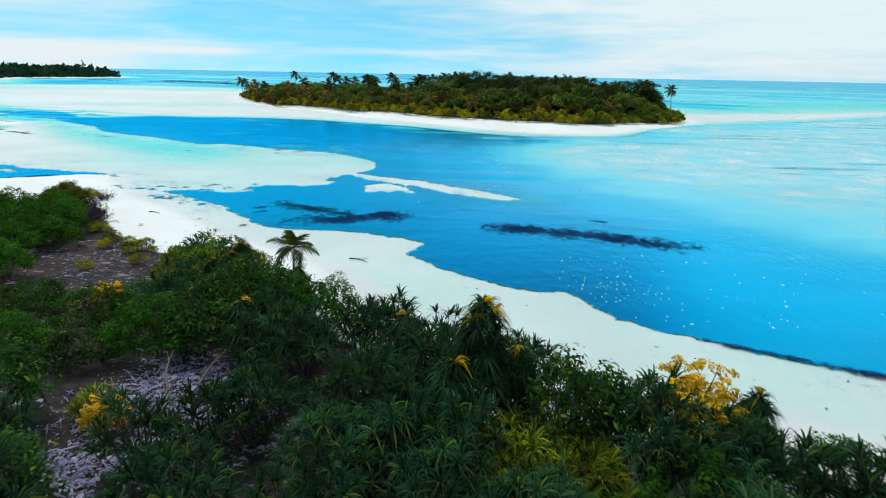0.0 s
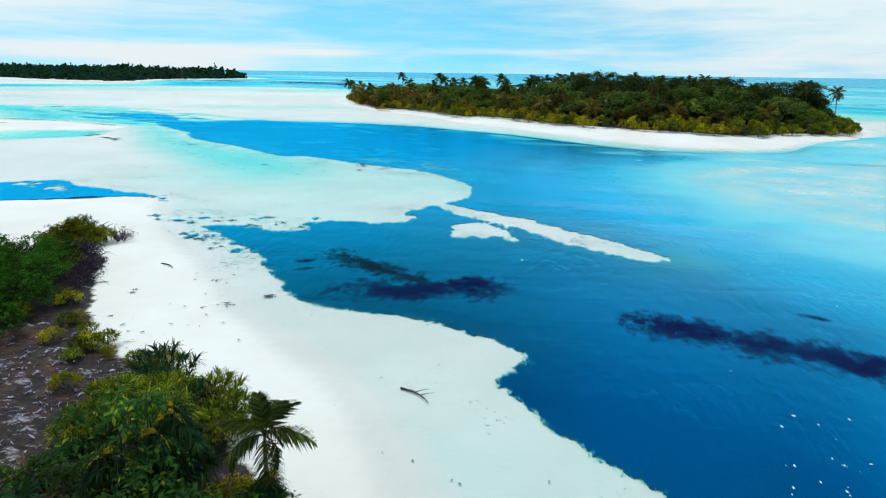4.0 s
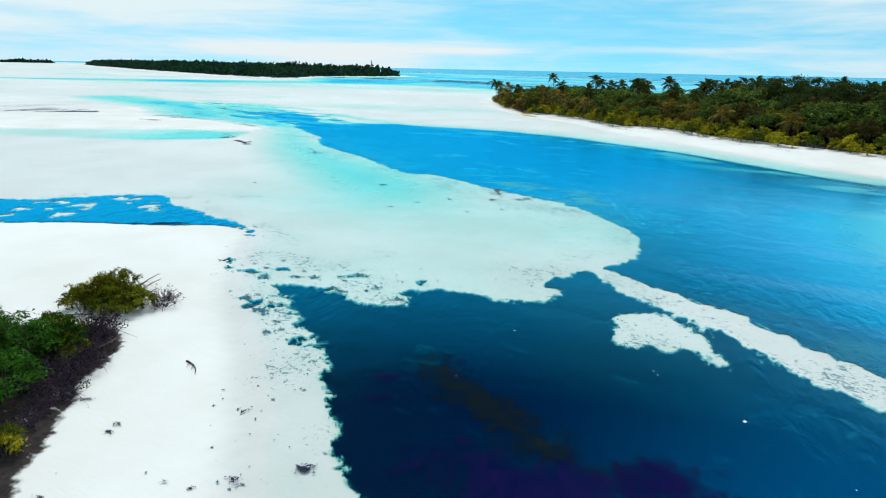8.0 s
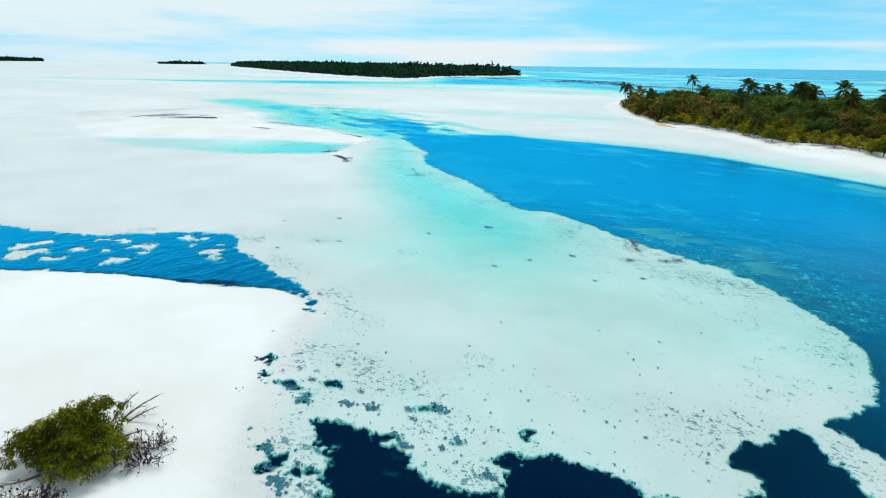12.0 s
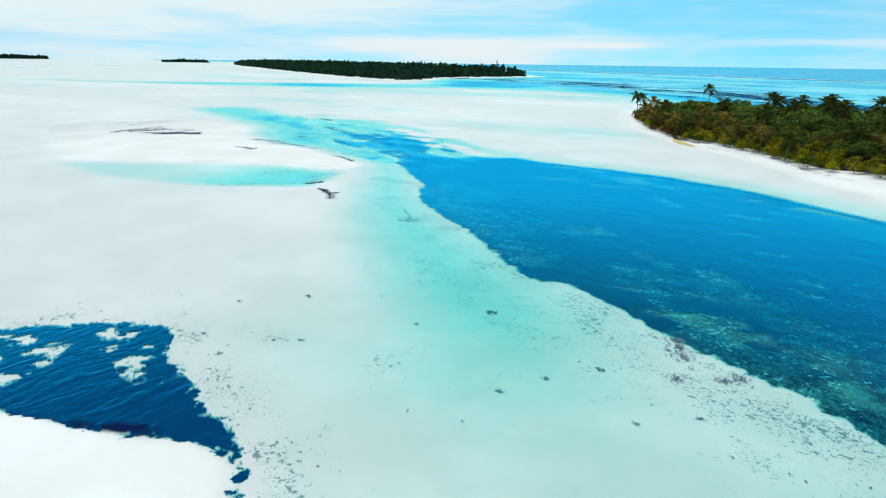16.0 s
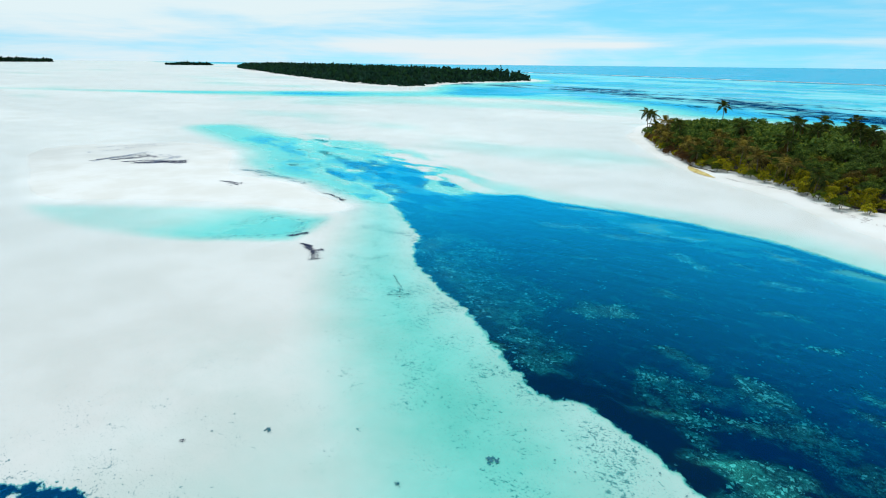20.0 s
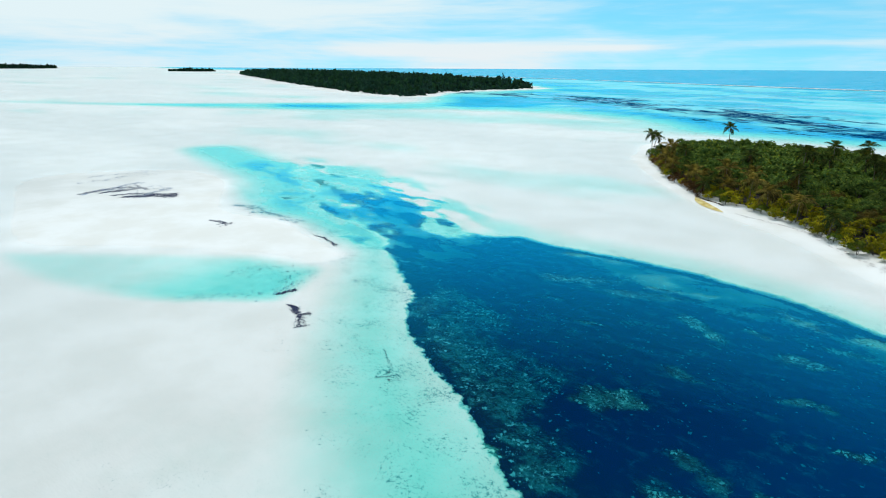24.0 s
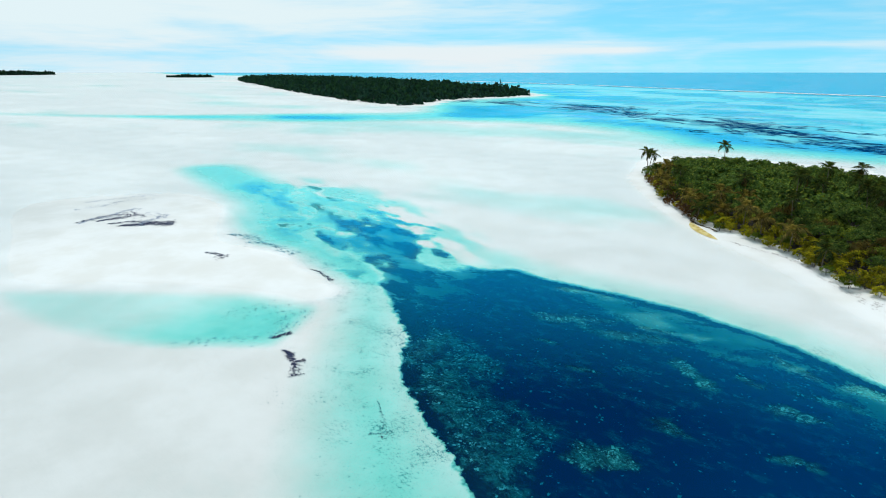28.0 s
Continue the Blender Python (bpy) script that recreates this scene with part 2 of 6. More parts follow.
RUBBLE_FLAT = [(-43, 124.6), (-41, 119), (-37, 113), (-33, 109), (-26, 105), (-18, 100), (-10, 96), (-6, 102), (-12, 112), (-19, 121), (-26, 125.6), (-34, 126.6)]
DARK_HOLLOWS = [(-37.5, 114.9, 2.1), (-31.4, 117.2, 2.4), (-28.4, 116.9, 1.8), (-33.8, 111.7, 1.8), (-26.4, 113.2, 1.6), (-39.4, 126.4, 1.8), (-34.6, 122.4, 1.6), (-22.4, 121.4, 1.8)]
CORAL = [  # bare coral ground in the channel: x, y, half length, half width, turn, how bare
    (-50, 134.2, 3.2, 2.0, 20, 1.25), (-40.4, 129.2, 2.6, 1.3, -10, 1.35), (-37.6, 127.6, 2.0, 1.1, -50, 1.2), (-32, 126.2, 3.4, 1.5, -28, 1.4), (-34, 156.5, 3.2, 1.0, 2, 1.2), (-34.2, 146, 2.1, 0.9, 10, 1.4), (-46, 144.5, 3.4, 1.0, -8, 0.8), (-48, 159.4, 4.4, 1.0, -38, 1.1), (-40.6, 161.2, 2.6, 0.7, -25, 1.1),
    (-39.6, 123.4, 3.0, 0.7, 12, 1.1), (-37, 122.8, 2.4, 0.9, -12, 1.2), (-37.4, 118.4, 4.4, 0.8, 24, 0.9), (-33.4, 120.4, 3.8, 0.9, 8, 1.05), (-28.8, 121.6, 2.6, 1.2, 10, 1.3), (-33, 113.8, 3.6, 0.9, 8, 1.15), (-29.4, 114.2, 3.0, 2.0, 20, 1.1), (-25.4, 113.6, 3.2, 2.6, 20, 1.05), (-24, 118.6, 2.4, 2.2, 60, 0.95), (-21, 113, 3.6, 3.0, 20, 1.0), (-18, 109, 4.0, 3.0, 0, 0.95),
    (-58, 165, 6, 1.6, 20, 0.7), (-28.6, 139.2, 2.0, 0.8, 10, 1.0), (-23.6, 130.6, 2.6, 1.0, -20, 1.15), (-24.6, 127.8, 1.6, 0.7, -20, 1.2), (-68, 166, 8, 2.2, 20, 0.7), (-15, 140, 4, 1.2, -10, 0.7), (-56, 119.4, 2.6, 1.4, -25, 0.9), (-60, 151, 2.4, 0.5, 10, 0.8), (-67, 156, 1.6, 0.5, 0, 0.8), (-53, 170, 5, 1.0, 12, 0.8), (-36, 168.6, 4, 1.2, -28, 0.9)]
BLOTCHES = [  # sand showing through the western pool: x, y, radius
    (-74.6, 69.2, 1.5), (-74.6, 71.2, 1.4), (-70.6, 71.4, 0.8), (-72.6, 73.6, 1.0), (-71.8, 70.4, 0.7), (-70, 74.9, 0.8), (-69.4, 77, 0.9), (-68.2, 78.3, 1.2), (-71.8, 77.5, 0.9), (-66.8, 73.9, 1.1), (-65.9, 74.6, 0.8), (-66.8, 76.6, 0.5), (-65.2, 80.6, 0.8), (-61.9, 80.8, 1.2), (-68.2, 82, 1.3), (-73.6, 76.2, 0.8), (-66.4, 82.9, 1.0),
    (-59.6, 80.0, 0.35), (-63.4, 82.9, 0.5), (-57.6, 80.9, 0.4), (-78, 70.5, 1.2), (-77, 72.5, 1.0), (-82, 66, 1.6), (-86, 68, 1.5), (-31.2, 67.1, 0.4), (-30.6, 66.7, 0.35)]
HOLES = [  # small deep holes in the bars
    (-40.6, 70.8, 0.8), (-39.4, 69.4, 0.65), (-36.8, 69.6, 0.4), (-35.4, 71.2, 0.6), (-36.6, 70.7, 0.35), (-35.5, 69.4, 0.55), (-33.6, 65.5, 0.5), (-32.5, 64.5, 0.4), (-28, 63.6, 0.5), (-26.4, 62, 0.75), (-29.8, 64.8, 0.4), (-29.4, 72.9, 0.45), (-30.4, 72.0, 0.3), (-26.8, 71.4, 0.5), (-29.3, 69.8, 0.4), (-24.3, 71.5, 0.7), (-44.0, 77.5, 0.4)]


def curve_points(pts, per=5):
    """A smooth closed line through the points."""
    p = np.array(pts, float)
    a, b, c, d = np.roll(p, 1, 0), p, np.roll(p, -1, 0), np.roll(p, -2, 0)
    out = []
    for t in np.arange(per) / per:
        out.append(0.5 * (2 * b + (c - a) * t + (2 * a - 5 * b + 4 * c - d) * t * t + (3 * b - a - 3 * c + d) * t ** 3))
    return np.stack(out, 1).reshape(-1, 2)


def inside_distance(x, y, pts, smooth=True, reach=1e9):
    """Metres inside (plus) or outside (minus) the closed line; points farther than reach from its box are just far."""
    p = curve_points(pts) if smooth else np.array(pts, float)
    res = np.full(x.shape, -float(min(reach, 1e4)))
    near = (x > p[:, 0].min() - reach) & (x < p[:, 0].max() + reach) & (y > p[:, 1].min() - reach) & (y < p[:, 1].max() + reach)
    q, w = x[near], y[near]
    best, odd = np.full(q.shape, 1e18), np.zeros(q.shape, bool)
    for (ax, ay), (bx, by) in zip(p, np.roll(p, -1, 0)):
        dx, dy = bx - ax, by - ay
        s = np.clip(((q - ax) * dx + (w - ay) * dy) / (dx * dx + dy * dy + 1e-9), 0, 1)
        best = np.minimum(best, (q - ax - s * dx) ** 2 + (w - ay - s * dy) ** 2)
        if dy != 0:
            odd ^= ((ay > w) != (by > w)) & (q < (w - ay) * dx / dy + ax)
    res[near] = np.where(odd, 1, -1) * np.sqrt(best)
    return res


def value_noise(x, y, size, seed):
    """Smooth noise from 0 to 1 with features about size metres wide."""
    u, v = x / size, y / size
    i, j = np.floor(u), np.floor(v)
    f, g = u - i, v - j
    f, g = f * f * (3 - 2 * f), g * g * (3 - 2 * g)

    def lattice(a, b):
        h = np.sin(a * 127.1 + b * 311.7 + seed * 74.7) * 43758.5453
        return h - np.floor(h)

    return (lattice(i, j) * (1 - f) + lattice(i + 1, j) * f) * (1 - g) + (lattice(i, j + 1) * (1 - f) + lattice(i + 1, j + 1) * f) * g


def rough_noise(x, y, size, seed, octaves=4):
    total, amp, norm = 0, 1.0, 0.0
    for o in range(octaves):
        total = total + amp * value_noise(x, y, size / 2 ** o, seed + o * 7)
        norm += amp
        amp *= 0.55
    return total / norm


def soft_step(v, lo, hi):
    t = np.clip((v - lo) / (hi - lo), 0, 1)
    return t * t * (3 - 2 * t)


def axis_steps(lo, hi, fine, near, far, growth):
    """Even steps between lo and hi, growing steps out to near and far."""
    mid = list(np.arange(lo, hi + fine / 2, fine))
    up, step = [hi], fine
    while up[-1] < far:
        step *= growth
        up.append(up[-1] + step)
    down, step = [lo], fine
    while down[-1] > near:
        step *= growth
        down.append(down[-1] - step)
    return np.array(down[:0:-1] + mid + up[1:])


def land_fields(x, y):
    """Height of the ground and the fields that colour it and the water."""
    f = {}
    deep = inside_distance(x, y, SHORE_NEAR + POOL_HEAD + CHANNEL_WEST + CHANNEL_EAST, reach=120)
    bars = np.maximum(inside_distance(x, y, BAR_LONG, reach=40), inside_distance(x, y, BAR_SMALL, reach=40))
    pool_w = inside_distance(x, y, POOL_WEST, reach=60)
    edge = np.maximum(np.minimum(deep, -bars - 0.35), pool_w)
    # the head of the channel breaks up into weed patches and pale gaps
    head = soft_step(-x, 84, 108) * soft_step(y, 148, 160)
    lie, breadth = 0.93 * x - 0.37 * y, 0.37 * x + 0.93 * y
    clump = rough_noise(lie * 0.42, breadth, 4.6, 71) - 0.5
    edge = np.where(np.abs(edge) < 40, edge + head * ((14 + 26 * soft_step(-x, 98, 125)) * clump * soft_step(edge, -22, -8) - 1.5), edge)
    for hx, hy, r in HOLES:
        edge = np.maximum(edge, 0.8 * r - np.hypot(x - hx, y - hy))
    # loose weed-dark patches off the ragged edges
    ragged = soft_step(np.hypot(x + 28, (y - 66) * 1.2), 13, 7)
    patch = (rough_noise(x, y, 2.0, 55, 3) - 0.70 - 0.02 * np.maximum(-edge, 0)) * 6
    edge = np.where((ragged > 0.3) & (edge < 0) & (edge > -9), np.maximum(edge, np.minimum(patch, 0.7)), edge)
    for hx, hy, r in BLOTCHES:
        edge = np.minimum(edge, np.hypot((x - hx) * 0.85, y - hy) + 1.0 * (rough_noise(x, y, 1.3, 77) - 0.5) - 0.75 * r)
    f["edge"] = np.clip(edge, -60, 60)
    spit = inside_distance(x, y, SPIT, reach=60)
    isle = inside_distance(x, y, ISLE_SAND, reach=90)
    far_isle = inside_distance(x, y, FAR_ISLE, reach=300)
    near_dry = inside_distance(x, y, DRY_NEAR, reach=60)
    dry = np.maximum.reduce([near_dry, spit - 2, isle, far_isle + 16 * rough_noise(x, y, 120, 5)])
    f["dry"] = np.clip(dry, -40, 40)
    wash = rough_noise(x, y, 7, 41) - 0.5
    f["damp"] = 1 - np.maximum.reduce([soft_step(near_dry + 0.9 * wash, -0.6, 0.8), 0.95 * soft_step(spit + 4 * wash, -3, 2.5) * soft_step(x + 30 * wash, -240, -160), soft_step(isle + 4 * wash, -5, 3), soft_step(far_isle, -30, 5), 0.55 * soft_step(rough_noise(x * 0.5, y, 45, 51), 0.45, 0.75) * soft_step(np.hypot(x + 30, y - 60), 50, 130)])
    band = inside_distance(x, y, GREEN_BAND, reach=60)
    pool = inside_distance(x, y, GREEN_POOL, reach=40)
    sea = inside_distance(x, y, SEA_SOUTH, reach=400)
    ocean = inside_distance(x, y, REEF_EDGE, reach=300)
    pale = soft_step(inside_distance(x, y, PALE_LAGOON, reach=120), -42, 22)
    lump = rough_noise(x, y, 26, 3)
    shal = 0.035 + 0.20 * lump * soft_step(x, -110, -30) * soft_step(190 - y, 0, 60) + 0.05 * rough_noise(x, y, 90, 9)
    shal = shal + 0.58 * soft_step(band, -7, 10) * (1 - soft_step(x, -56, -34) * 0.55) + (0.22 + 0.5 * soft_step(x, -128, -106)) * soft_step(pool, -1.5, 4.5)
    shal = shal + 0.25 * soft_step(rough_noise(x * 0.45, y, 60, 21), 0.56, 0.8) * soft_step(y, 170, 260)
    shal = shal + (0.07 + 0.13 * rough_noise(x, y, 14, 27)) * soft_step(x, -66, -40) * soft_step(y, 80, 94) * soft_step(-y - 0.55 * x, -126, -112)
    bank = soft_step(y - 0.9 * np.clip(-x - 60, 0, 400), 126, 140) * soft_step(x, -130, -80)
    shal = shal + 0.24 * bank * soft_step(edge, -14, -0.5) + 0.5 * head * soft_step(deep, -20, -4) * soft_step(rough_noise(lie * 0.4, breadth, 6, 23), 0.36, 0.62)
    along, across = 0.81 * x - 0.59 * y, 0.59 * x + 0.81 * y
    swirl = rough_noise(along * 0.28, across, 42, 14, 5)
    f["open"] = soft_step(sea, 0, 160) * soft_step(y, 300, 420)
    sea_depth = 0.35 + 0.35 * soft_step(sea, 0, 60) + 1.1 * soft_step(sea, 0, 70) * soft_step(swirl, 0.38, 0.66)
    sea_depth = np.where(ocean > -8, 1.2 + 12 * soft_step(ocean, -8, 40), sea_depth)
    shal = np.where(sea > -6, shal + (sea_depth - shal) * soft_step(sea, -6, 12), shal)
    f["shal"] = np.where(dry > 0, 0.02, np.minimum(shal, 0.03 + np.maximum(-dry, 0) * 0.05 + 0.3 * soft_step(-dry, 2, 10)) * soft_step(-dry, -0.5, 1.5) + 0.02)
    deep_depth = 1.75 + 1.1 * soft_step(edge, 0, 11)
    deep_depth = deep_depth * (1 - 0.40 * soft_step(-x, 84, 116) - 0.33 * soft_step(-x, 126, 165))
    haze = rough_noise(x * 0.5, y, 22, 31)
    deep_depth = deep_depth * (1 - np.minimum(0.875, 0.96 * pale * (0.82 + 0.3 * haze)))
    # paler water eastward: sandy bottom and sky reflection both put into the body colour
    f["bright"] = (soft_step(x + 0.35 * (60 - y), -12, 9) + soft_step(x - 0.3 * (y - 30), 5, 22)) * soft_step(110 - y, 0, 20) + 0.13 * soft_step(y, 100, 118) + 0.16 * soft_step(y, 104, 130) * soft_step(x + 0.3 * (y - 130), -52, -22)
    f["bright"] = np.where(pool_w > -3, 0.62, f["bright"])
    f["bright"] = np.maximum(f["bright"], np.maximum(soft_step(f["open"], 0.2, 0.6), 1.7 * soft_step(pale, 0.10, 0.65)))
    f["open"] = np.maximum(f["open"], pale)
    f["soft"] = 0.08 + 0.25 * soft_step(y, 98, 112) + 1.5 * soft_step(-x, 84, 130) + 2.2 * soft_step(-x, 130, 190) + 5.0 * soft_step(y, 150, 178) * soft_step(-x, -30, 40) * 0.12 + 6 * soft_step(pale, 0.65, 1.0)
    wide = f["soft"]
    f["torn"] = 0.25 * soft_step(pool_w, -4, 1) + 0.22 * soft_step(y, 96, 108) * soft_step(-y - 0.55 * x, -128, -118) + 0.22 * soft_step(np.hypot(x + 3, y - 75), 17, 10) + 0.12 * soft_step(np.hypot(x + 36, y - 71), 7, 2) * 0.5 + 0.10 * soft_step(np.hypot(x + 23, y - 60), 13, 7) + 0.08 * soft_step(np.hypot(x - 8, y - 34), 22, 12)
    east = soft_step(y + 0.55 * x, 126, 140)
    fringe = east * soft_step(edge, 0.8, 3.0) * soft_step(15 - edge, 0, 6)
    coral = 0.8 * soft_step(inside_distance(x, y, CORAL_GROUND, reach=30) + 7 * (rough_noise(x, y, 4.5, 84) - 0.5), -2.5, 3.0)
    flat = 0.85 * soft_step(inside_distance(x, y, RUBBLE_FLAT, reach=30) + 8 * (rough_noise(x, y, 5, 85) - 0.5), -2.0, 2.5)
    for hx, hy, r in DARK_HOLLOWS:
        flat = flat * (1 - np.exp(-(np.hypot((x - hx) * 0.8, (y - hy) * 1.15) / r) ** 4))
    coral = np.maximum(coral, flat)
    mound = 0.65 * coral
    for bx, by, a, b, turn, bare in CORAL:
        c, s = math.cos(radians(turn)), math.sin(radians(turn))
        u, v = ((x - bx) * c + (y - by) * s) / a, (-(x - bx) * s + (y - by) * c) / b
        bank_in = bare * soft_step(np.hypot(u, v) + 2.2 * (rough_noise(x, y, 2.6, 87) - 0.5), 1.3, 0.55)
        coral, mound = np.maximum(coral, bank_in), np.maximum(mound, 1.5 * bank_in)
    f["coral"] = np.maximum(np.maximum(coral, 1.05 * fringe * soft_step(rough_noise(x * 0.6, y * 1.3, 7, 59), 0.42, 0.62)), (0.16 + 0.22 * soft_step(y, 96, 112)) * soft_step(edge, 1, 4))
    f["deep"] = deep_depth = deep_depth * (1 - 0.50 * np.minimum(mound, 1) * (1 - soft_step(pale, 0.02, 0.3))) * (1 - 0.5 * fringe * soft_step(rough_noise(x * 0.6, y * 1.3, 7, 59), 0.45, 0.62))
    m = soft_step(edge, -wide, wide)
    f["depth"] = f["shal"] * (1 - m) + deep_depth * m
    # weed on the bottom
    weed = 0.97 - 0.30 * soft_step(y, 100, 112) * soft_step(rough_noise(x * 0.55, y, 13, 97), 0.5, 0.75) - 1.1 * soft_step(pale, 0.4, 0.85) + 0.62 * pale * soft_step(rough_noise(x * 0.3, y * 1.3, 9, 66), 0.62, 0.74)
    weed = weed - (0.25 + 0.5 * rough_noise(x * 0.7, y * 1.2, 8, 45)) * soft_step(-x, 80, 104)
    weed = weed - (0.1 + 0.85 * rough_noise(x * 0.6, y * 1.2, 6, 59)) * fringe
    weed = weed + head * (1.5 * soft_step(rough_noise(lie * 0.4, breadth, 5, 37), 0.36, 0.66) - 0.75)
    weed = np.maximum(weed, soft_step(pool_w, -3, 1))
    f["bed"] = np.maximum(weed, 0.0)
    reef_streak = soft_step(rough_noise(along * 0.16, across, 9, 63), 0.50, 0.60)
    reef = inside_distance(x, y, DARK_REEF, reach=80)
    f["weed"] = np.maximum(1.0 * soft_step(reef, -30, 15) * reef_streak, 0.5 * soft_step(ocean, -60, 0))
    # speckled litter on the bars beside deep water
    west = soft_step(y, 80, 100) * soft_step(-y - 0.55 * x, -134, -120)
    f["speck"] = (1 - m) * np.maximum(soft_step(edge, -9, -1.0), west * soft_step(edge, -26, -4)) * soft_step(-dry, -1, 2) * (0.35 + 0.65 * soft_step(y, 52, 62))
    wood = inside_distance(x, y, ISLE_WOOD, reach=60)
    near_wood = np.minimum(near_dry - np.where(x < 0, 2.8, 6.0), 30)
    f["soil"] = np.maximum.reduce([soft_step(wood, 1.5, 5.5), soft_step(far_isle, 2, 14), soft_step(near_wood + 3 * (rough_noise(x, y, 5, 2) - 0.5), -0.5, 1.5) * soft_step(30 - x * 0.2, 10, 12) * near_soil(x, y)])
    f["bare"] = soft_step(-x, 13, 19) * soft_step(y, 20, 32) * soft_step(-y, -48, -44)
    rise = np.where(near_dry > 0, 0.05 + 0.055 * np.clip(near_dry, 0, 16), 0)
    rise = np.maximum(rise, np.where(isle > 0, 0.04 + 0.06 * np.clip(isle, 0, 22), 0))
    rise = np.maximum(rise, np.where(spit - 2 > 0, 0.03 + 0.02 * np.clip(spit, 0, 12), 0))
    rise = np.maximum(rise, np.where(far_isle > -10, 0.03 + 0.03 * np.clip(far_isle + 10, 0, 40), 0))
    f["z"] = np.where(dry > 0, rise + 0.05 * (rough_noise(x, y, 4, 8) - 0.5) * soft_step(dry, 0, 4), -(0.035 + 0.05 * f["depth"]))
    return f


def near_soil(x, y):
    """Where the near island is wooded: not on its open western beach."""
    line = inside_distance(x, y, NEAR_WOOD, reach=40)
    return soft_step(line + 2.5 * (rough_noise(x, y, 4, 12) - 0.5), -0.8, 0.8)


NEAR_WOOD = [(60, -6), (30, 8), (18, 15), (14, 18), (9.5, 20.5), (5, 23), (0.5, 26.5), (-5, 30), (-9, 33.5), (-12.5, 37), (-15.5, 40), (-19.5, 42.4), (-23, 43.8), (-26.5, 45.6), (-28.4, 47.6), (-29.8, 50.2), (-32.4, 52.8), (-34.6, 56), (-37.4, 57.2), (-40, 55), (-43, 54.2), (-52, 51), (-70, 42), (-110, 22), (-160, 0), (-160, -120), (60, -120)]


# ---------------------------------------------------------------- materials
def material(name):
    m = bpy.data.materials.new(name)
    m.use_nodes = True
    return m, Nodes(m.node_tree)


def shelf_edge(k):
    """Ragged distance inside the edge of the deep water, how soft it is, and a slow noise; the same for the bottom and the surface."""
    p = k.scaled(k.position(), 1.0, 1.0, 0.0)
    wob = k.noise(p, 0.9, 6.0, 0.66, 0.25)
    wob2 = k.noise(p, 0.16, 3.0, 0.5)
    soft = k.attr("soft")
    ragged = k.math("ADD", k.math("ADD", 1.5, k.math("MULTIPLY", soft, 0.5)), k.math("MULTIPLY", k.attr("torn"), 4.0))
    e = k.math("ADD", k.attr("edge"), k.math("MULTIPLY", k.math("SUBTRACT", wob, 0.5), ragged))
    e = k.math("ADD", e, k.math("MULTIPLY", k.math("SUBTRACT", k.noise(p, 2.6, 6.0, 0.75), 0.5), 1.7))
    e = k.math("ADD", e, k.math("MULTIPLY", k.math("SUBTRACT", wob2, 0.5), k.math("MULTIPLY", soft, 1.2)))
    e = k.math("ADD", e, k.math("MULTIPLY", k.math("SUBTRACT", k.noise(k.scaled(p, 1.25, 0.7, 0.0), 0.42, 3.0, 0.5, 0.4), 0.47), k.math("MULTIPLY", k.attr("torn"), 8.0)))
    return e, soft, wob2


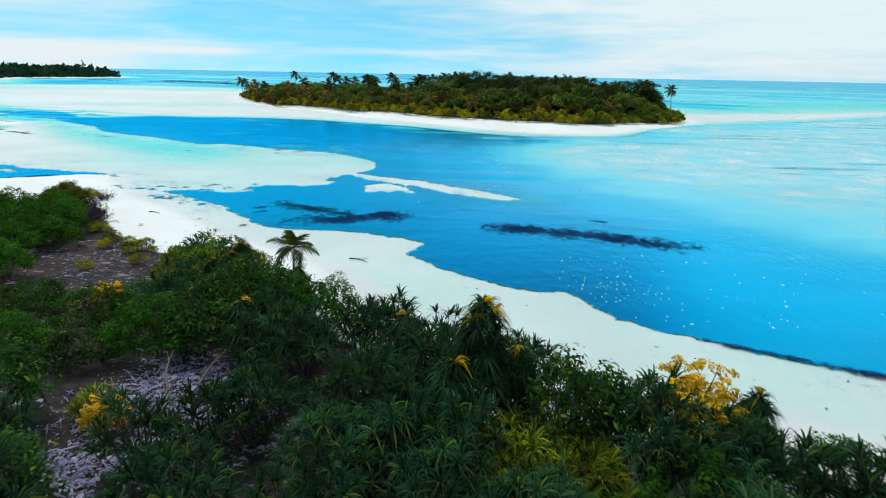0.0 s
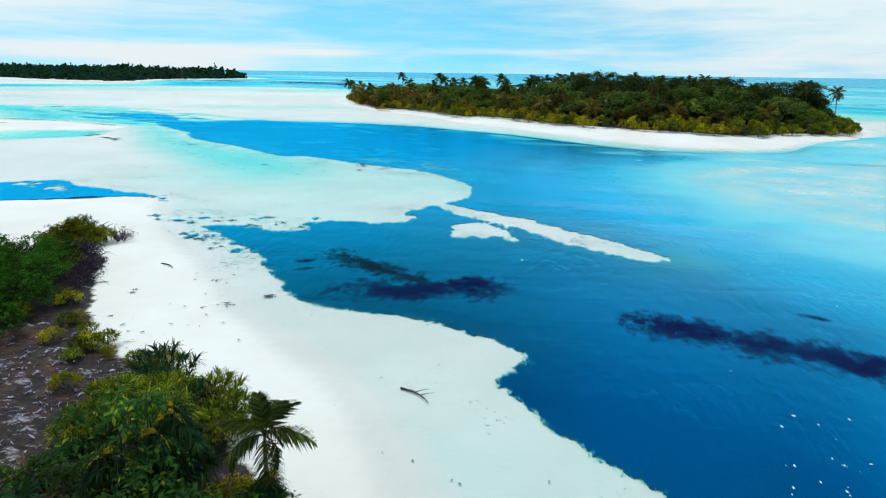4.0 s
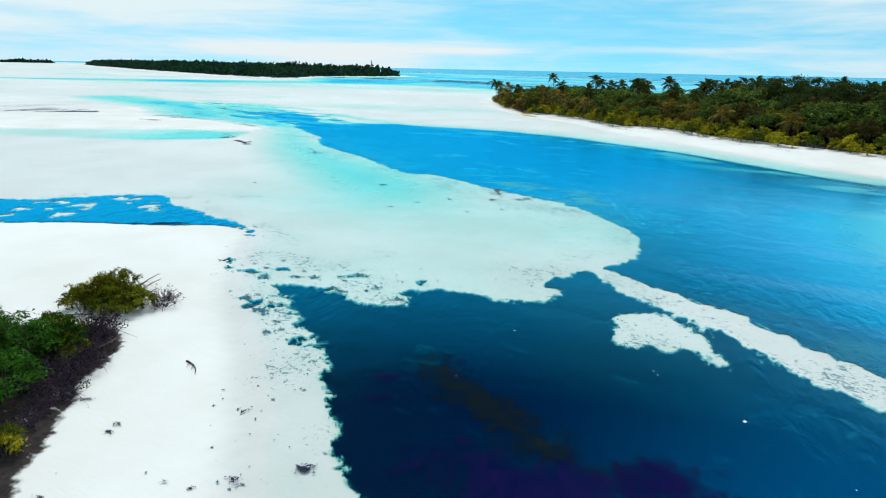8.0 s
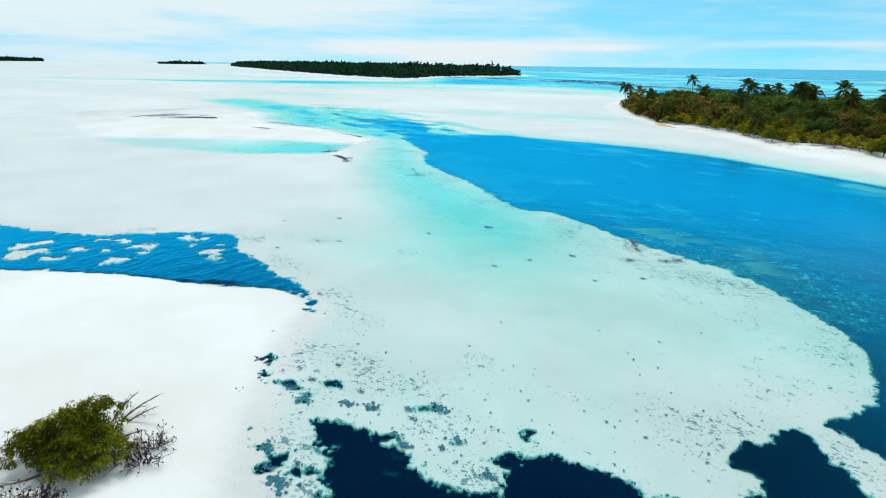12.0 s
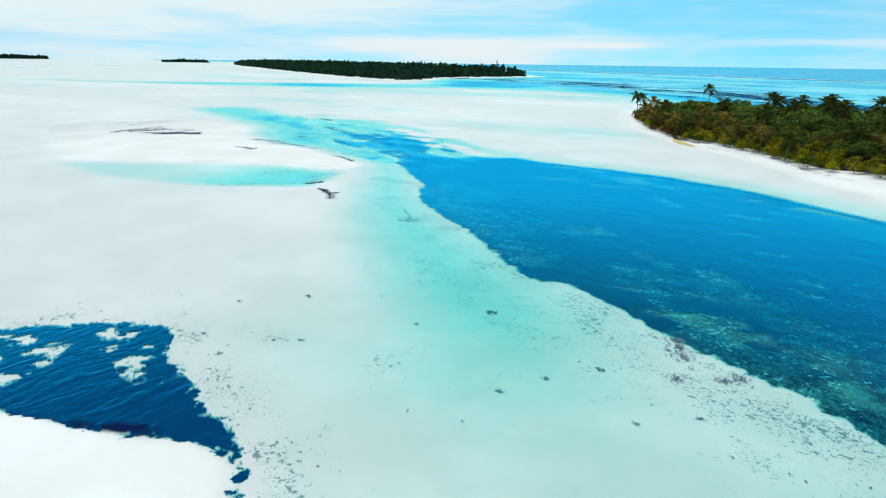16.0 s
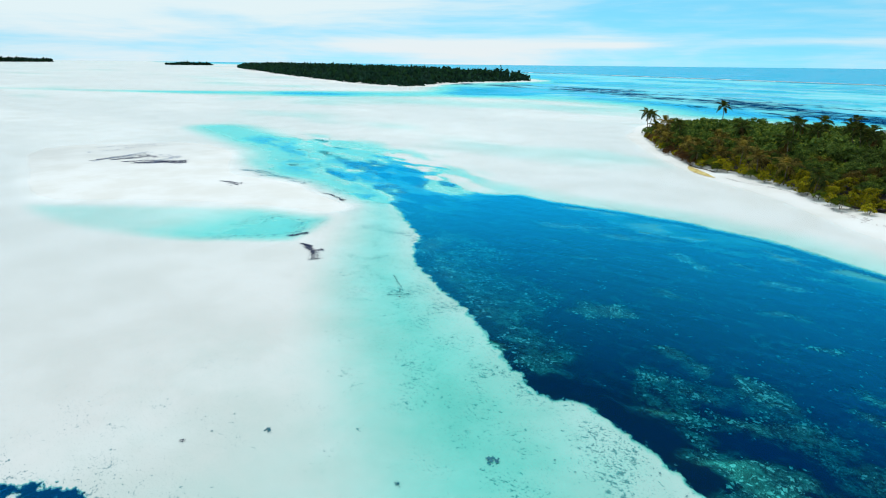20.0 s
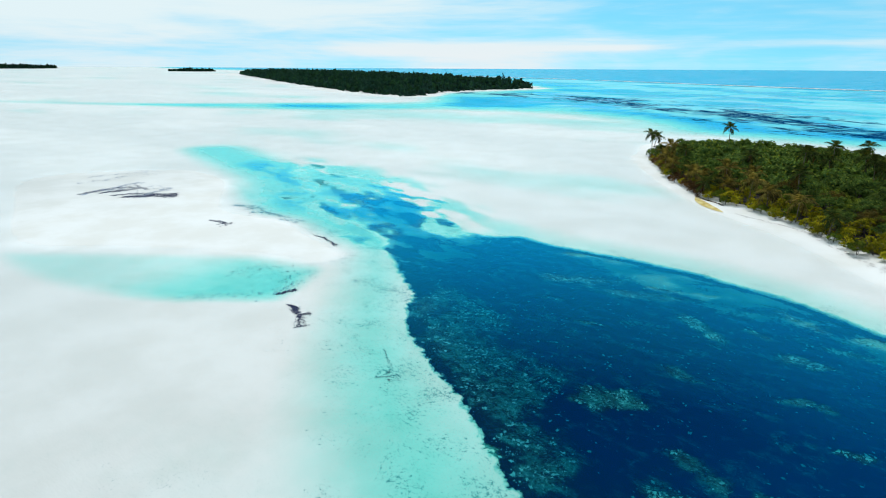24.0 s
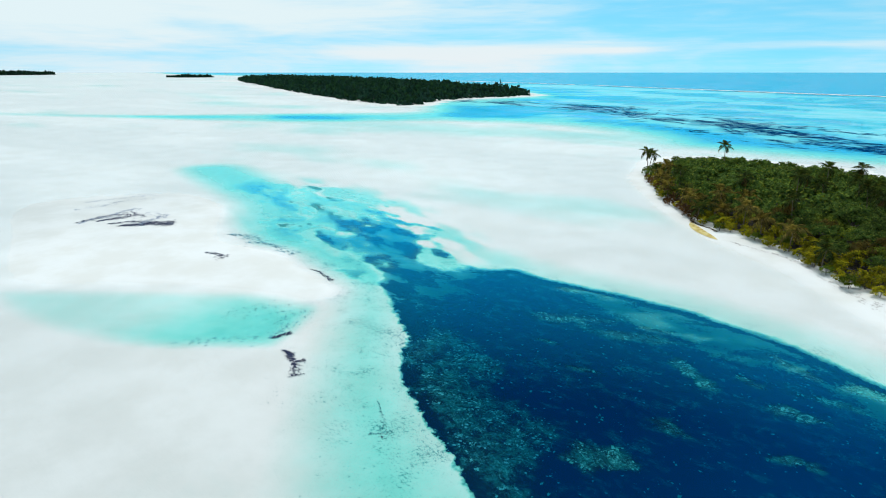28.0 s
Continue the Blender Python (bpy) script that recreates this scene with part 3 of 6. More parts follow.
def sand_material():
    m, k = material("sand")
    p = k.position()
    grain = k.noise(p, 9.0, 6.0, 0.7)
    broad = k.noise(p, 0.09, 4.0, 0.55)
    ripple = k.noise(k.scaled(p, 0.6, 1.6, 1.0), 2.2, 3.0, 0.5, 0.8)
    mid = k.noise(p, 0.7, 5.0, 0.6)
    sand = k.mix(k.step(broad, 0.35, 0.65), (0.655, 0.642, 0.615), (0.715, 0.712, 0.705))
    sand = k.mix(k.math("MULTIPLY", k.step(mid, 0.5, 0.75), 0.12), sand, (0.66, 0.62, 0.57))
    sand = k.mix(k.math("MULTIPLY", k.step(grain, 0.55, 0.8), 0.10), sand, (0.55, 0.50, 0.45))
    wet = k.math("MULTIPLY", k.attr("damp"), k.math("ADD", 0.85, k.math("MULTIPLY", mid, 0.3)))
    sand = k.mix(k.math("MULTIPLY", wet, 0.9), sand, k.mix(k.step(broad, 0.35, 0.65), (0.510, 0.519, 0.507), (0.560, 0.568, 0.560)))
    # leaf litter and dark soil under the bushes; the dune edge has bush shade in this colour too
    litter = k.noise(p, 2.4, 6.0, 0.65)
    rubble = k.noise(k.scaled(p, 0.7, 1.3, 1.0), 1.9, 6.0, 0.72)
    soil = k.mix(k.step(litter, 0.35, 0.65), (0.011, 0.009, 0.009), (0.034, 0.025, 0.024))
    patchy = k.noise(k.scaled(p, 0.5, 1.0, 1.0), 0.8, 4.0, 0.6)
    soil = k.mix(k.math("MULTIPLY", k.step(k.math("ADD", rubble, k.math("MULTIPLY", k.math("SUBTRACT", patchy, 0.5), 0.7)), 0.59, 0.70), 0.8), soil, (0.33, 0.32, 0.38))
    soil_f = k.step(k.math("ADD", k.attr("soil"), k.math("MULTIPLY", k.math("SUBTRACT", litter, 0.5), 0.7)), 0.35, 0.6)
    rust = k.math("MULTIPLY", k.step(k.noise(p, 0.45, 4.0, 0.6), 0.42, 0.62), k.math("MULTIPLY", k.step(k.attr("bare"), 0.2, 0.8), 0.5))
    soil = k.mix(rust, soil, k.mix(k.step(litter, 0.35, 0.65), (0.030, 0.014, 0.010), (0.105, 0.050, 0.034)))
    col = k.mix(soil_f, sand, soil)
    # weed on the bottom, in ragged beds with bare sand between
    bed = k.noise(k.scaled(p, 1.0, 1.35, 1.0), 0.13, 5.0, 0.6, 0.6)
    mid_bed = k.noise(k.scaled(p, 0.8, 1.2, 1.0), 0.55, 5.0, 0.65, 0.4)
    tuft = k.noise(p, 2.4, 6.0, 0.75)
    e, soft, _slow = shelf_edge(k)
    inside = k.step(k.math("DIVIDE", e, soft), 0.0, 1.2)
    weed = k.math("MAXIMUM", k.attr("weed"), k.math("MULTIPLY", k.attr("bed"), inside))
    w = k.math("MULTIPLY", k.math("SUBTRACT", weed, 0.5), 1.25)
    for layer, amount in ((bed, 1.3), (mid_bed, 1.1), (tuft, 1.5)):
        w = k.math("ADD", w, k.math("MULTIPLY", k.math("SUBTRACT", layer, 0.5), amount))
    col = k.mix(k.math("MULTIPLY", k.math("MULTIPLY", inside, k.step(k.attr("bed"), 0.0, 0.35)), 0.55), col, (0.07, 0.23, 0.25))
    weed_f = k.math("MULTIPLY", k.step(w, -0.03, 0.07), k.step(weed, 0.02, 0.12))
    weed_c = k.mix(k.step(tuft, 0.4, 0.7), (0.002, 0.005, 0.012), (0.004, 0.011, 0.021))
    # coral rubble: pale specks crowded on the dark bottom
    patch = k.math("ADD", k.attr("coral"), k.math("ADD", k.math("MULTIPLY", k.math("SUBTRACT", mid_bed, 0.5), 1.5), k.math("MULTIPLY", k.math("SUBTRACT", k.noise(k.scaled(p, 0.8, 1.3, 1.0), 0.2, 3.0, 0.5, 0.6), 0.5), 1.7)))
    patch = k.step(patch, 0.30, 0.85)
    weed_c = k.mix(k.math("MULTIPLY", patch, k.step(k.math("ADD", tuft, k.math("MULTIPLY", k.math("SUBTRACT", mid_bed, 0.5), 0.8)), 0.38, 0.72)), weed_c, (0.040, 0.215, 0.240))
    fleck = k.noise(k.scaled(p, 1.0, 1.15, 1.0), 4.4, 4.0, 0.85, 0.1)
    lump = k.noise(k.scaled(p, 1.0, 1.3, 1.0), 1.7, 5.0, 0.85, 0.0)
    crowd = k.math("MULTIPLY", k.math("SUBTRACT", k.noise(p, 0.5, 4.0, 0.65), 0.5), 0.30)
    few = k.math("ADD", k.math("MULTIPLY", patch, 0.05), crowd)
    fleck_f = k.math("MAXIMUM", k.math("MULTIPLY", k.step(k.math("ADD", fleck, few), 0.60, 0.67), 0.8), k.step(k.math("ADD", lump, few), 0.645, 0.71))
    weed_c = k.mix(k.math("MULTIPLY", fleck_f, k.math("MULTIPLY", patch, 0.6)), weed_c, (0.45, 0.85, 0.92))
    col = k.mix(weed_f, col, weed_c)
    # scattered weed tufts on the bars, thicker towards the edge
    dots = k.noise(k.scaled(p, 1.0, 1.25, 1.0), 1.9, 4.0, 0.7, 0.3)
    small = k.noise(p, 5.5, 3.0, 0.7)
    cluster = k.noise(p, 0.22, 3.0, 0.5)
    near_f = k.attr("speck")
    lift = k.math("ADD", k.math("MULTIPLY", k.math("SUBTRACT", cluster, 0.5), 0.4), k.math("ADD", k.math("MULTIPLY", near_f, 0.062), k.math("MULTIPLY", k.step(near_f, 0.7, 1.0), 0.04)))
    dot_f = k.math("MAXIMUM", k.step(k.math("ADD", dots, lift), 0.70, 0.74), k.step(k.math("ADD", small, lift), 0.715, 0.75))
    dot_f = k.math("MULTIPLY", dot_f, k.step(near_f, 0.05, 0.4))
    col = k.mix(k.math("MULTIPLY", dot_f, 0.8), col, (0.020, 0.125, 0.165))
    h = k.math("ADD", k.math("MULTIPLY", grain, 0.25), k.math("ADD", k.math("MULTIPLY", ripple, 0.5), k.math("MULTIPLY", k.math("MULTIPLY", litter, k.attr("soil")), 2.5)))
    k.out(k.principled(col, k.math("SUBTRACT", 0.92, k.math("MULTIPLY", wet, 0.2)), k.bump(h, 0.35, 0.08), 0.25))
    return m


def water_material():
    m, k = material("sea_water")
    p = k.position()
    e, soft, wob2 = shelf_edge(k)
    fac = k.step(k.math("DIVIDE", e, soft), -1.0, 1.0)
    deep = k.math("ADD", k.attr("deep"), k.math("MULTIPLY", k.math("SUBTRACT", wob2, 0.5), 0.8))
    shal = k.math("MULTIPLY", k.attr("shal"), k.math("ADD", 0.75, k.math("MULTIPLY", k.noise(p, 0.35, 4.0, 0.6), 0.5)))
    depth = k.math("ADD", shal, k.math("MULTIPLY", fac, k.math("SUBTRACT", deep, shal)))
    tinted = k.math("MAXIMUM", k.math("SUBTRACT", depth, 0.11), 0.0)
    passed = k.combine(*[k.math("EXPONENT", k.math("MULTIPLY", tinted, -a)) for a in WATER_ABSORB])
    veil = k.math("SUBTRACT", 1.0, k.math("EXPONENT", k.math("MULTIPLY", k.math("MULTIPLY", tinted, -WATER_VEIL), k.math("ADD", 1.0, k.math("MULTIPLY", k.step(k.attr("bright"), 0.8, 1.8), 1.6)))))
    clear = k.tree.nodes.new("ShaderNodeBsdfTransparent")
    k.link(passed, clear.inputs[0])
    body = k.tree.nodes.new("ShaderNodeBsdfDiffuse")
    k.put(body.inputs[0], k.mix(k.step(depth, 0.65, 1.3), k.mix(k.attr("open"), WATER_BODY_SHALLOW, WATER_BODY_OPEN), k.mix(k.step(k.attr("bright"), 1.0, 2.0), k.mix(k.attr("open"), k.mix(k.attr("bright"), WATER_BODY, WATER_BODY_BRIGHT), WATER_BODY_OCEAN), WATER_BODY_BRIGHTER)))
    under = k.tree.nodes.new("ShaderNodeMixShader")
    k.link(veil, under.inputs[0])
    k.link(clear.outputs[0], under.inputs[1])
    k.link(body.outputs[0], under.inputs[2])
    # wind ripples, livelier over deep water
    r1 = k.noise(k.scaled(p, 1.0, 0.22, 0.0), 1.5, 4.0, 0.6, 0.5)
    r2 = k.noise(k.scaled(p, 0.5, 1.0, 1.0), 0.35, 3.0, 0.5, 0.5)
    live = k.step(depth, 0.5, 1.6)
    r3 = k.noise(k.scaled(p, 1.0, -0.45, 0.0), 1.1, 3.0, 0.55, 0.8)
    h = k.math("MULTIPLY", k.math("ADD", r1, k.math("MULTIPLY", r2, 1.5)), k.math("ADD", 0.05, live))
    h = k.math("ADD", h, k.math("MULTIPLY", r3, k.math("MULTIPLY", k.attr("torn"), k.math("MULTIPLY", live, k.math("MULTIPLY", k.step(k.attr("bright"), 0.2, 0.35), 14.0)))))
    nrm = k.bump(h, 0.26, 0.12)
    fres = k.tree.nodes.new("ShaderNodeFresnel")
    fres.inputs["IOR"].default_value = 1.43
    k.link(nrm, fres.inputs["Normal"])
    gloss = k.tree.nodes.new("ShaderNodeBsdfGlossy")
    slick = k.noise(k.scaled(p, 0.012, 0.03, 0.0), 1.0, 5.0, 0.6, 1.2)
    sea_tint = k.mix(k.step(slick, 0.4, 0.65), WATER_GLOSS_SEA_HAZE, WATER_GLOSS_SLICK)
    tint = k.mix(live, k.mix(k.step(depth, 0.12, 0.6), WATER_GLOSS_SHALLOW, WATER_GLOSS_MID), WATER_GLOSS_DEEP)
    k.put(gloss.inputs["Color"], k.mix(k.math("MULTIPLY", k.attr("open"), k.step(depth, 0.3, 0.8)), tint, sea_tint))
    k.put(gloss.inputs["Roughness"], k.math("SUBTRACT", 0.38, k.math("MULTIPLY", live, 0.16)))
    k.link(nrm, gloss.inputs["Normal"])
    top = k.tree.nodes.new("ShaderNodeMixShader")
    k.link(k.math("MULTIPLY", k.math("MINIMUM", k.math("MULTIPLY", k.math("MAXIMUM", k.math("SUBTRACT", fres.outputs[0], 0.074), 0.0), 2.15), 0.5), k.math("MULTIPLY", k.step(k.attr("dry"), 0.3, -0.8), k.math("MULTIPLY", k.math("ADD", 0.84, k.math("MULTIPLY", k.step(k.attr("bright"), 0.35, 1.0), 0.16)), k.math("ADD", 0.35, k.math("MULTIPLY", k.step(depth, 0.3, 1.5), 0.65))))), top.inputs[0])
    k.link(under.outputs[0], top.inputs[1])
    k.link(gloss.outputs[0], top.inputs[2])
    k.out(top.outputs[0])
    return m


WATER_ABSORB = (0.80, 0.055, 0.14)
WATER_VEIL = 0.36
WATER_BODY, WATER_BODY_BRIGHT, WATER_BODY_SHALLOW, WATER_BODY_OPEN = (0.0, 0.005, 0.052), (0.0, 0.105, 0.350), (0.04, 0.66, 0.58), (0.20, 0.60, 0.86)
WATER_GLOSS_SHALLOW, WATER_GLOSS_MID, WATER_GLOSS_DEEP = (0.85, 0.97, 1.0), (0.30, 1.0, 1.15), (0.02, 1.02, 1.66)
# open-water tints: distance haze and pale slick sheen put into the gloss colour
WATER_GLOSS_SEA_HAZE, WATER_GLOSS_SLICK = (0.22, 1.02, 1.24), (0.72, 1.12, 1.32)
WATER_BODY_OCEAN, WATER_BODY_BRIGHTER = (0.0, 0.17, 0.32), (0.0, 0.33, 0.60)


def leaf_material(name, dark, light, tip=None, rough=0.45):
    m, k = material(name)
    geo = k.tree.nodes.new("ShaderNodeNewGeometry")
    info = k.tree.nodes.new("ShaderNodeObjectInfo")
    own = geo.outputs["Random Per Island"]
    col = k.mix(own, dark, light)
    if tip:
        col = k.mix(k.math("MULTIPLY", k.step(own, 0.90, 0.97), 0.6), col, tip)
    clump = k.noise(k.position(), 0.75, 3.0, 0.6)
    tone = k.math("MULTIPLY", k.math("ADD", 0.6, k.math("MULTIPLY", info.outputs["Random"], 0.65)), k.math("ADD", 0.42, k.math("MULTIPLY", k.step(clump, 0.32, 0.68), 1.0)))
    col = k.mix(1.0, col, k.combine(tone, tone, k.math("MULTIPLY", tone, 0.95)), "MULTIPLY")
    thin = k.tree.nodes.new("ShaderNodeBsdfTranslucent")
    k.put(thin.inputs[0], k.mix(1.0, col, (1.9, 1.7, 0.7), "MULTIPLY"))
    both = k.tree.nodes.new("ShaderNodeMixShader")
    both.inputs[0].default_value = 0.32
    k.link(k.principled(col, 0.75, None, 0.03), both.inputs[1])
    k.link(thin.outputs[0], both.inputs[2])
    k.out(both.outputs[0])
    return m


def bark_material(name, dark, light, scale=6.0):
    m, k = material(name)
    p = k.position()
    n = k.noise(k.scaled(p, 1, 1, 0.25), scale, 5.0, 0.65)
    k.out(k.principled(k.mix(k.step(n, 0.3, 0.7), dark, light), 0.85, k.bump(n, 0.6, 0.03), 0.2))
    return m


def mat_weed(name, dark, light):
    """A weed mat that thins out towards its rim."""
    m, k = material(name)
    p = k.position()
    n = k.noise(k.scaled(p, 1.3, 0.7, 1.0), 1.5, 6.0, 0.72)
    thick = k.step(k.math("ADD", k.attr("cover"), k.math("MULTIPLY", k.math("SUBTRACT", n, 0.5), 2.3)), -0.25, 0.95)
    solid = k.principled(k.mix(k.step(n, 0.35, 0.65), dark, light), 0.9, None, 0.0)
    clear = k.tree.nodes.new("ShaderNodeBsdfTransparent")
    both = k.tree.nodes.new("ShaderNodeMixShader")
    k.link(k.math("MULTIPLY", thick, 0.72), both.inputs[0])
    k.link(clear.outputs[0], both.inputs[1])
    k.link(solid, both.inputs[2])
    k.out(both.outputs[0])
    return m


SAND = sand_material()
WATER = water_material()
LEAF = leaf_material("shrub_leaf", (0.010, 0.040, 0.015), (0.050, 0.125, 0.024), (0.24, 0.26, 0.016))
LEAF_DEEP = leaf_material("dense_leaf", (0.014, 0.052, 0.008), (0.046, 0.135, 0.013), None)
# olive leaf, its colour raised so the island's backlit front shrubs look sunlit
LEAF_OLIVE = leaf_material("olive_leaf", (0.085, 0.105, 0.008), (0.38, 0.34, 0.018), (0.56, 0.36, 0.02))
LEAF_MIX = leaf_material("mixed_leaf", (0.032, 0.055, 0.006), (0.20, 0.21, 0.012), (0.44, 0.36, 0.015))
LEAF_GOLD = leaf_material("golden_leaf", (0.14, 0.12, 0.008), (0.80, 0.50, 0.014), (0.85, 0.52, 0.02))
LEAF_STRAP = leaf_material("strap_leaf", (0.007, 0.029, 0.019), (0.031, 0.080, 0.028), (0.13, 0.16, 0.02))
# brighter copy of the strap leaf: sunlight on the blades put into the colour
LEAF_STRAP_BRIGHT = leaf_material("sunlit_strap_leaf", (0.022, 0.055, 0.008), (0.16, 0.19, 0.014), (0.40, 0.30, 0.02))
LEAF_DEAD = leaf_material("dead_leaf", (0.16, 0.06, 0.015), (0.42, 0.20, 0.04), None, 0.7)
LEAF_WOOD = leaf_material("woodland_leaf", (0.024, 0.054, 0.016), (0.098, 0.150, 0.030), (0.22, 0.23, 0.03))
LEAF_DUSK = leaf_material("dusky_leaf", (0.014, 0.032, 0.014), (0.052, 0.078, 0.024), (0.12, 0.12, 0.03))
LEAF_FRESH = leaf_material("fresh_leaf", (0.042, 0.072, 0.012), (0.150, 0.195, 0.024), (0.26, 0.25, 0.02))
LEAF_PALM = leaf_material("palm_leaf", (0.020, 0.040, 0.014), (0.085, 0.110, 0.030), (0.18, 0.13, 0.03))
# lighter tan copy of the palm leaf, with a sunlit tone in its colour
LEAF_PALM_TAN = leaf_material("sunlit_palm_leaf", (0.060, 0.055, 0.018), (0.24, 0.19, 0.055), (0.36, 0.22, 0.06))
LEAF_BROWN = leaf_material("faded_leaf", (0.05, 0.028, 0.015), (0.16, 0.085, 0.035), None, 0.6)
LEAF_TAWNY = leaf_material("tawny_leaf", (0.040, 0.036, 0.010), (0.105, 0.080, 0.020), (0.18, 0.10, 0.02))
# bluish dark green: haze over the distance put into the leaf colour
LEAF_FAR = leaf_material("hazy_distant_leaf", (0.007, 0.028, 0.024), (0.018, 0.055, 0.040), None, 0.7)
BARK = bark_material("grey_bark", (0.03, 0.025, 0.024), (0.12, 0.10, 0.095))
BARK_PALM = bark_material("palm_bark", (0.10, 0.075, 0.055), (0.28, 0.22, 0.17), 4.0)
TWIG = bark_material("dead_twig", (0.09, 0.06, 0.055), (0.25, 0.18, 0.16), 8.0)
TWIG_DARK = bark_material("dark_twig", (0.020, 0.015, 0.030), (0.085, 0.055, 0.085), 8.0)
LEAF_WITHERED = leaf_material("withered_leaf", (0.010, 0.008, 0.018), (0.050, 0.032, 0.045), None, 0.7)
DRIFT = bark_material("driftwood", (0.025, 0.020, 0.020), (0.09, 0.07, 0.065), 5.0)
WEED = bark_material("wet_weed", (0.008, 0.012, 0.040), (0.040, 0.050, 0.110))
WEED_SLATE = bark_material("slate_weed", (0.06, 0.09, 0.14), (0.19, 0.24, 0.34))
WEED_BLUE = bark_material("dried_weed", (0.12, 0.16, 0.26), (0.32, 0.38, 0.48))
WEED_SEA = bark_material("sea_weed", (0.02, 0.14, 0.22), (0.09, 0.32, 0.42))
WEED_TEAL = bark_material("green_weed", (0.010, 0.085, 0.120), (0.040, 0.190, 0.250))
LITTER = bark_material("dry_strap_leaf", (0.12, 0.11, 0.19), (0.42, 0.40, 0.56), 2.0)
CORAL_PALE = bark_material("pale_coral", (0.16, 0.42, 0.46), (0.55, 0.85, 0.90), 1.3)
RUBBLE = bark_material("coral_rubble", (0.10, 0.10, 0.17), (0.40, 0.40, 0.54), 3.0)
WEED_PURPLE = mat_weed("purple_weed", (0.002, 0.004, 0.045), (0.010, 0.007, 0.062))
WEED_OLIVE = mat_weed("olive_weed", (0.003, 0.010, 0.015), (0.009, 0.014, 0.015))
WEED_REEF, _k = material("reef_weed")
_k.out(_k.principled(_k.mix(_k.noise(_k.position(), 0.05), (0.0, 0.016, 0.075), (0.0, 0.05, 0.17)), 0.95, None, 0.0))
FOAM, _k = material("foam")
_k.out(_k.principled(_k.mix(_k.noise(_k.position(), 0.5), (0.75, 0.78, 0.8), (0.9, 0.92, 0.93)), 0.7))


# ---------------------------------------------------------------- mesh helpers
def raw_mesh(name, verts, faces, mat, smooth=False):
    """A mesh from arrays: verts n x 3, faces m x 3 or m x 4."""
    verts, faces = np.asarray(verts, np.float32), np.asarray(faces, np.int32)
    me = bpy.data.meshes.new(name)
    me.vertices.add(len(verts))
    me.vertices.foreach_set("co", verts.ravel())
    side = faces.shape[1]
    me.loops.add(faces.size)
    me.loops.foreach_set("vertex_index", faces.ravel())
    me.polygons.add(len(faces))
    me.polygons.foreach_set("loop_start", np.arange(0, faces.size, side, dtype=np.int32))
    me.polygons.foreach_set("use_smooth", np.full(len(faces), smooth))
    me.update(calc_edges=True)
    me.materials.append(mat)
    return me


def child(name, me, parent, label=""):
    ob = new(name, me)
    ob.parent = parent
    return tagged(ob, label)


def tube(points, radii, sides=6):
    """Verts and quads of a tapering limb along the points."""
    pts, verts, faces = [Vector(p) for p in points], [], []
    for i, (c, r) in enumerate(zip(pts, radii)):
        way = (pts[min(i + 1, len(pts) - 1)] - pts[max(i - 1, 0)]).normalized()
        a = way.orthogonal().normalized()
        b = way.cross(a)
        for s in range(sides):
            t = 2 * math.pi * s / sides
            verts.append(c + (a * math.cos(t) + b * math.sin(t)) * r)
        if i:
            o = i * sides
            for s in range(sides):
                u = (s + 1) % sides
                faces.append((o - sides + s, o - sides + u, o + u, o + s))
    return np.array(verts), np.array(faces)


def join(pieces):
    vs, fs, n = [], [], 0
    for v, f in pieces:
        vs.append(v)
        fs.append(np.asarray(f) + n)
        n += len(v)
    return np.concatenate(vs), np.concatenate(fs)


def leaf_cloud(rng, centres, normals, length, width, droop=0.2):
    """One pointed, slightly folded leaf at each centre, facing roughly along its normal."""
    n = len(centres)
    way = rng.normal(size=(n, 3))
    way -= (way * normals).sum(1, keepdims=True) * normals * 0.75
    way /= np.linalg.norm(way, axis=1, keepdims=True)
    side = np.cross(normals, way)
    side /= np.linalg.norm(side, axis=1, keepdims=True) + 1e-9
    ln = (length * rng.uniform(0.6, 1.35, n))[:, None]
    wd = (width * rng.uniform(0.7, 1.3, n))[:, None]
    up = np.cross(way, side)
    v = np.stack([centres, centres + way * ln * 0.5 + side * wd * 0.5 - up * wd * 0.15, centres + way * ln - np.array([0, 0, 1]) * ln * droop, centres + way * ln * 0.5 - side * wd * 0.5 - up * wd * 0.15], 1).reshape(-1, 3)
    return v, np.arange(n * 4).reshape(-1, 4)


def crown(rng, rx, ry, rz, z0, clumps, leaves, clump_r, length, width):
    """Leaves gathered in clumps over an uneven dome, with gaps between the clumps."""
    d = rng.normal(size=(clumps, 3))
    d[:, 2] = np.abs(d[:, 2]) * 0.9 - 0.15
    d /= np.linalg.norm(d, axis=1, keepdims=True)
    r = rng.uniform(0.62, 1.08, (clumps, 1))
    c = d * r * np.array([rx, ry, rz]) + np.array([0, 0, z0])
    size = clump_r * rng.uniform(0.6, 1.3, (clumps, 1))
    e = rng.normal(size=(clumps, leaves, 3))
    e /= np.linalg.norm(e, axis=2, keepdims=True)
    e[:, :, 2] = np.abs(e[:, :, 2]) * 0.9 - 0.12
    at = c[:, None] + e * size[:, None] * rng.uniform(0.55, 1.0, (clumps, leaves, 1))
    nrm = e + np.array([0, 0, 0.5])
    nrm /= np.linalg.norm(nrm, axis=2, keepdims=True)
    return leaf_cloud(rng, at.reshape(-1, 3), nrm.reshape(-1, 3), length, width)


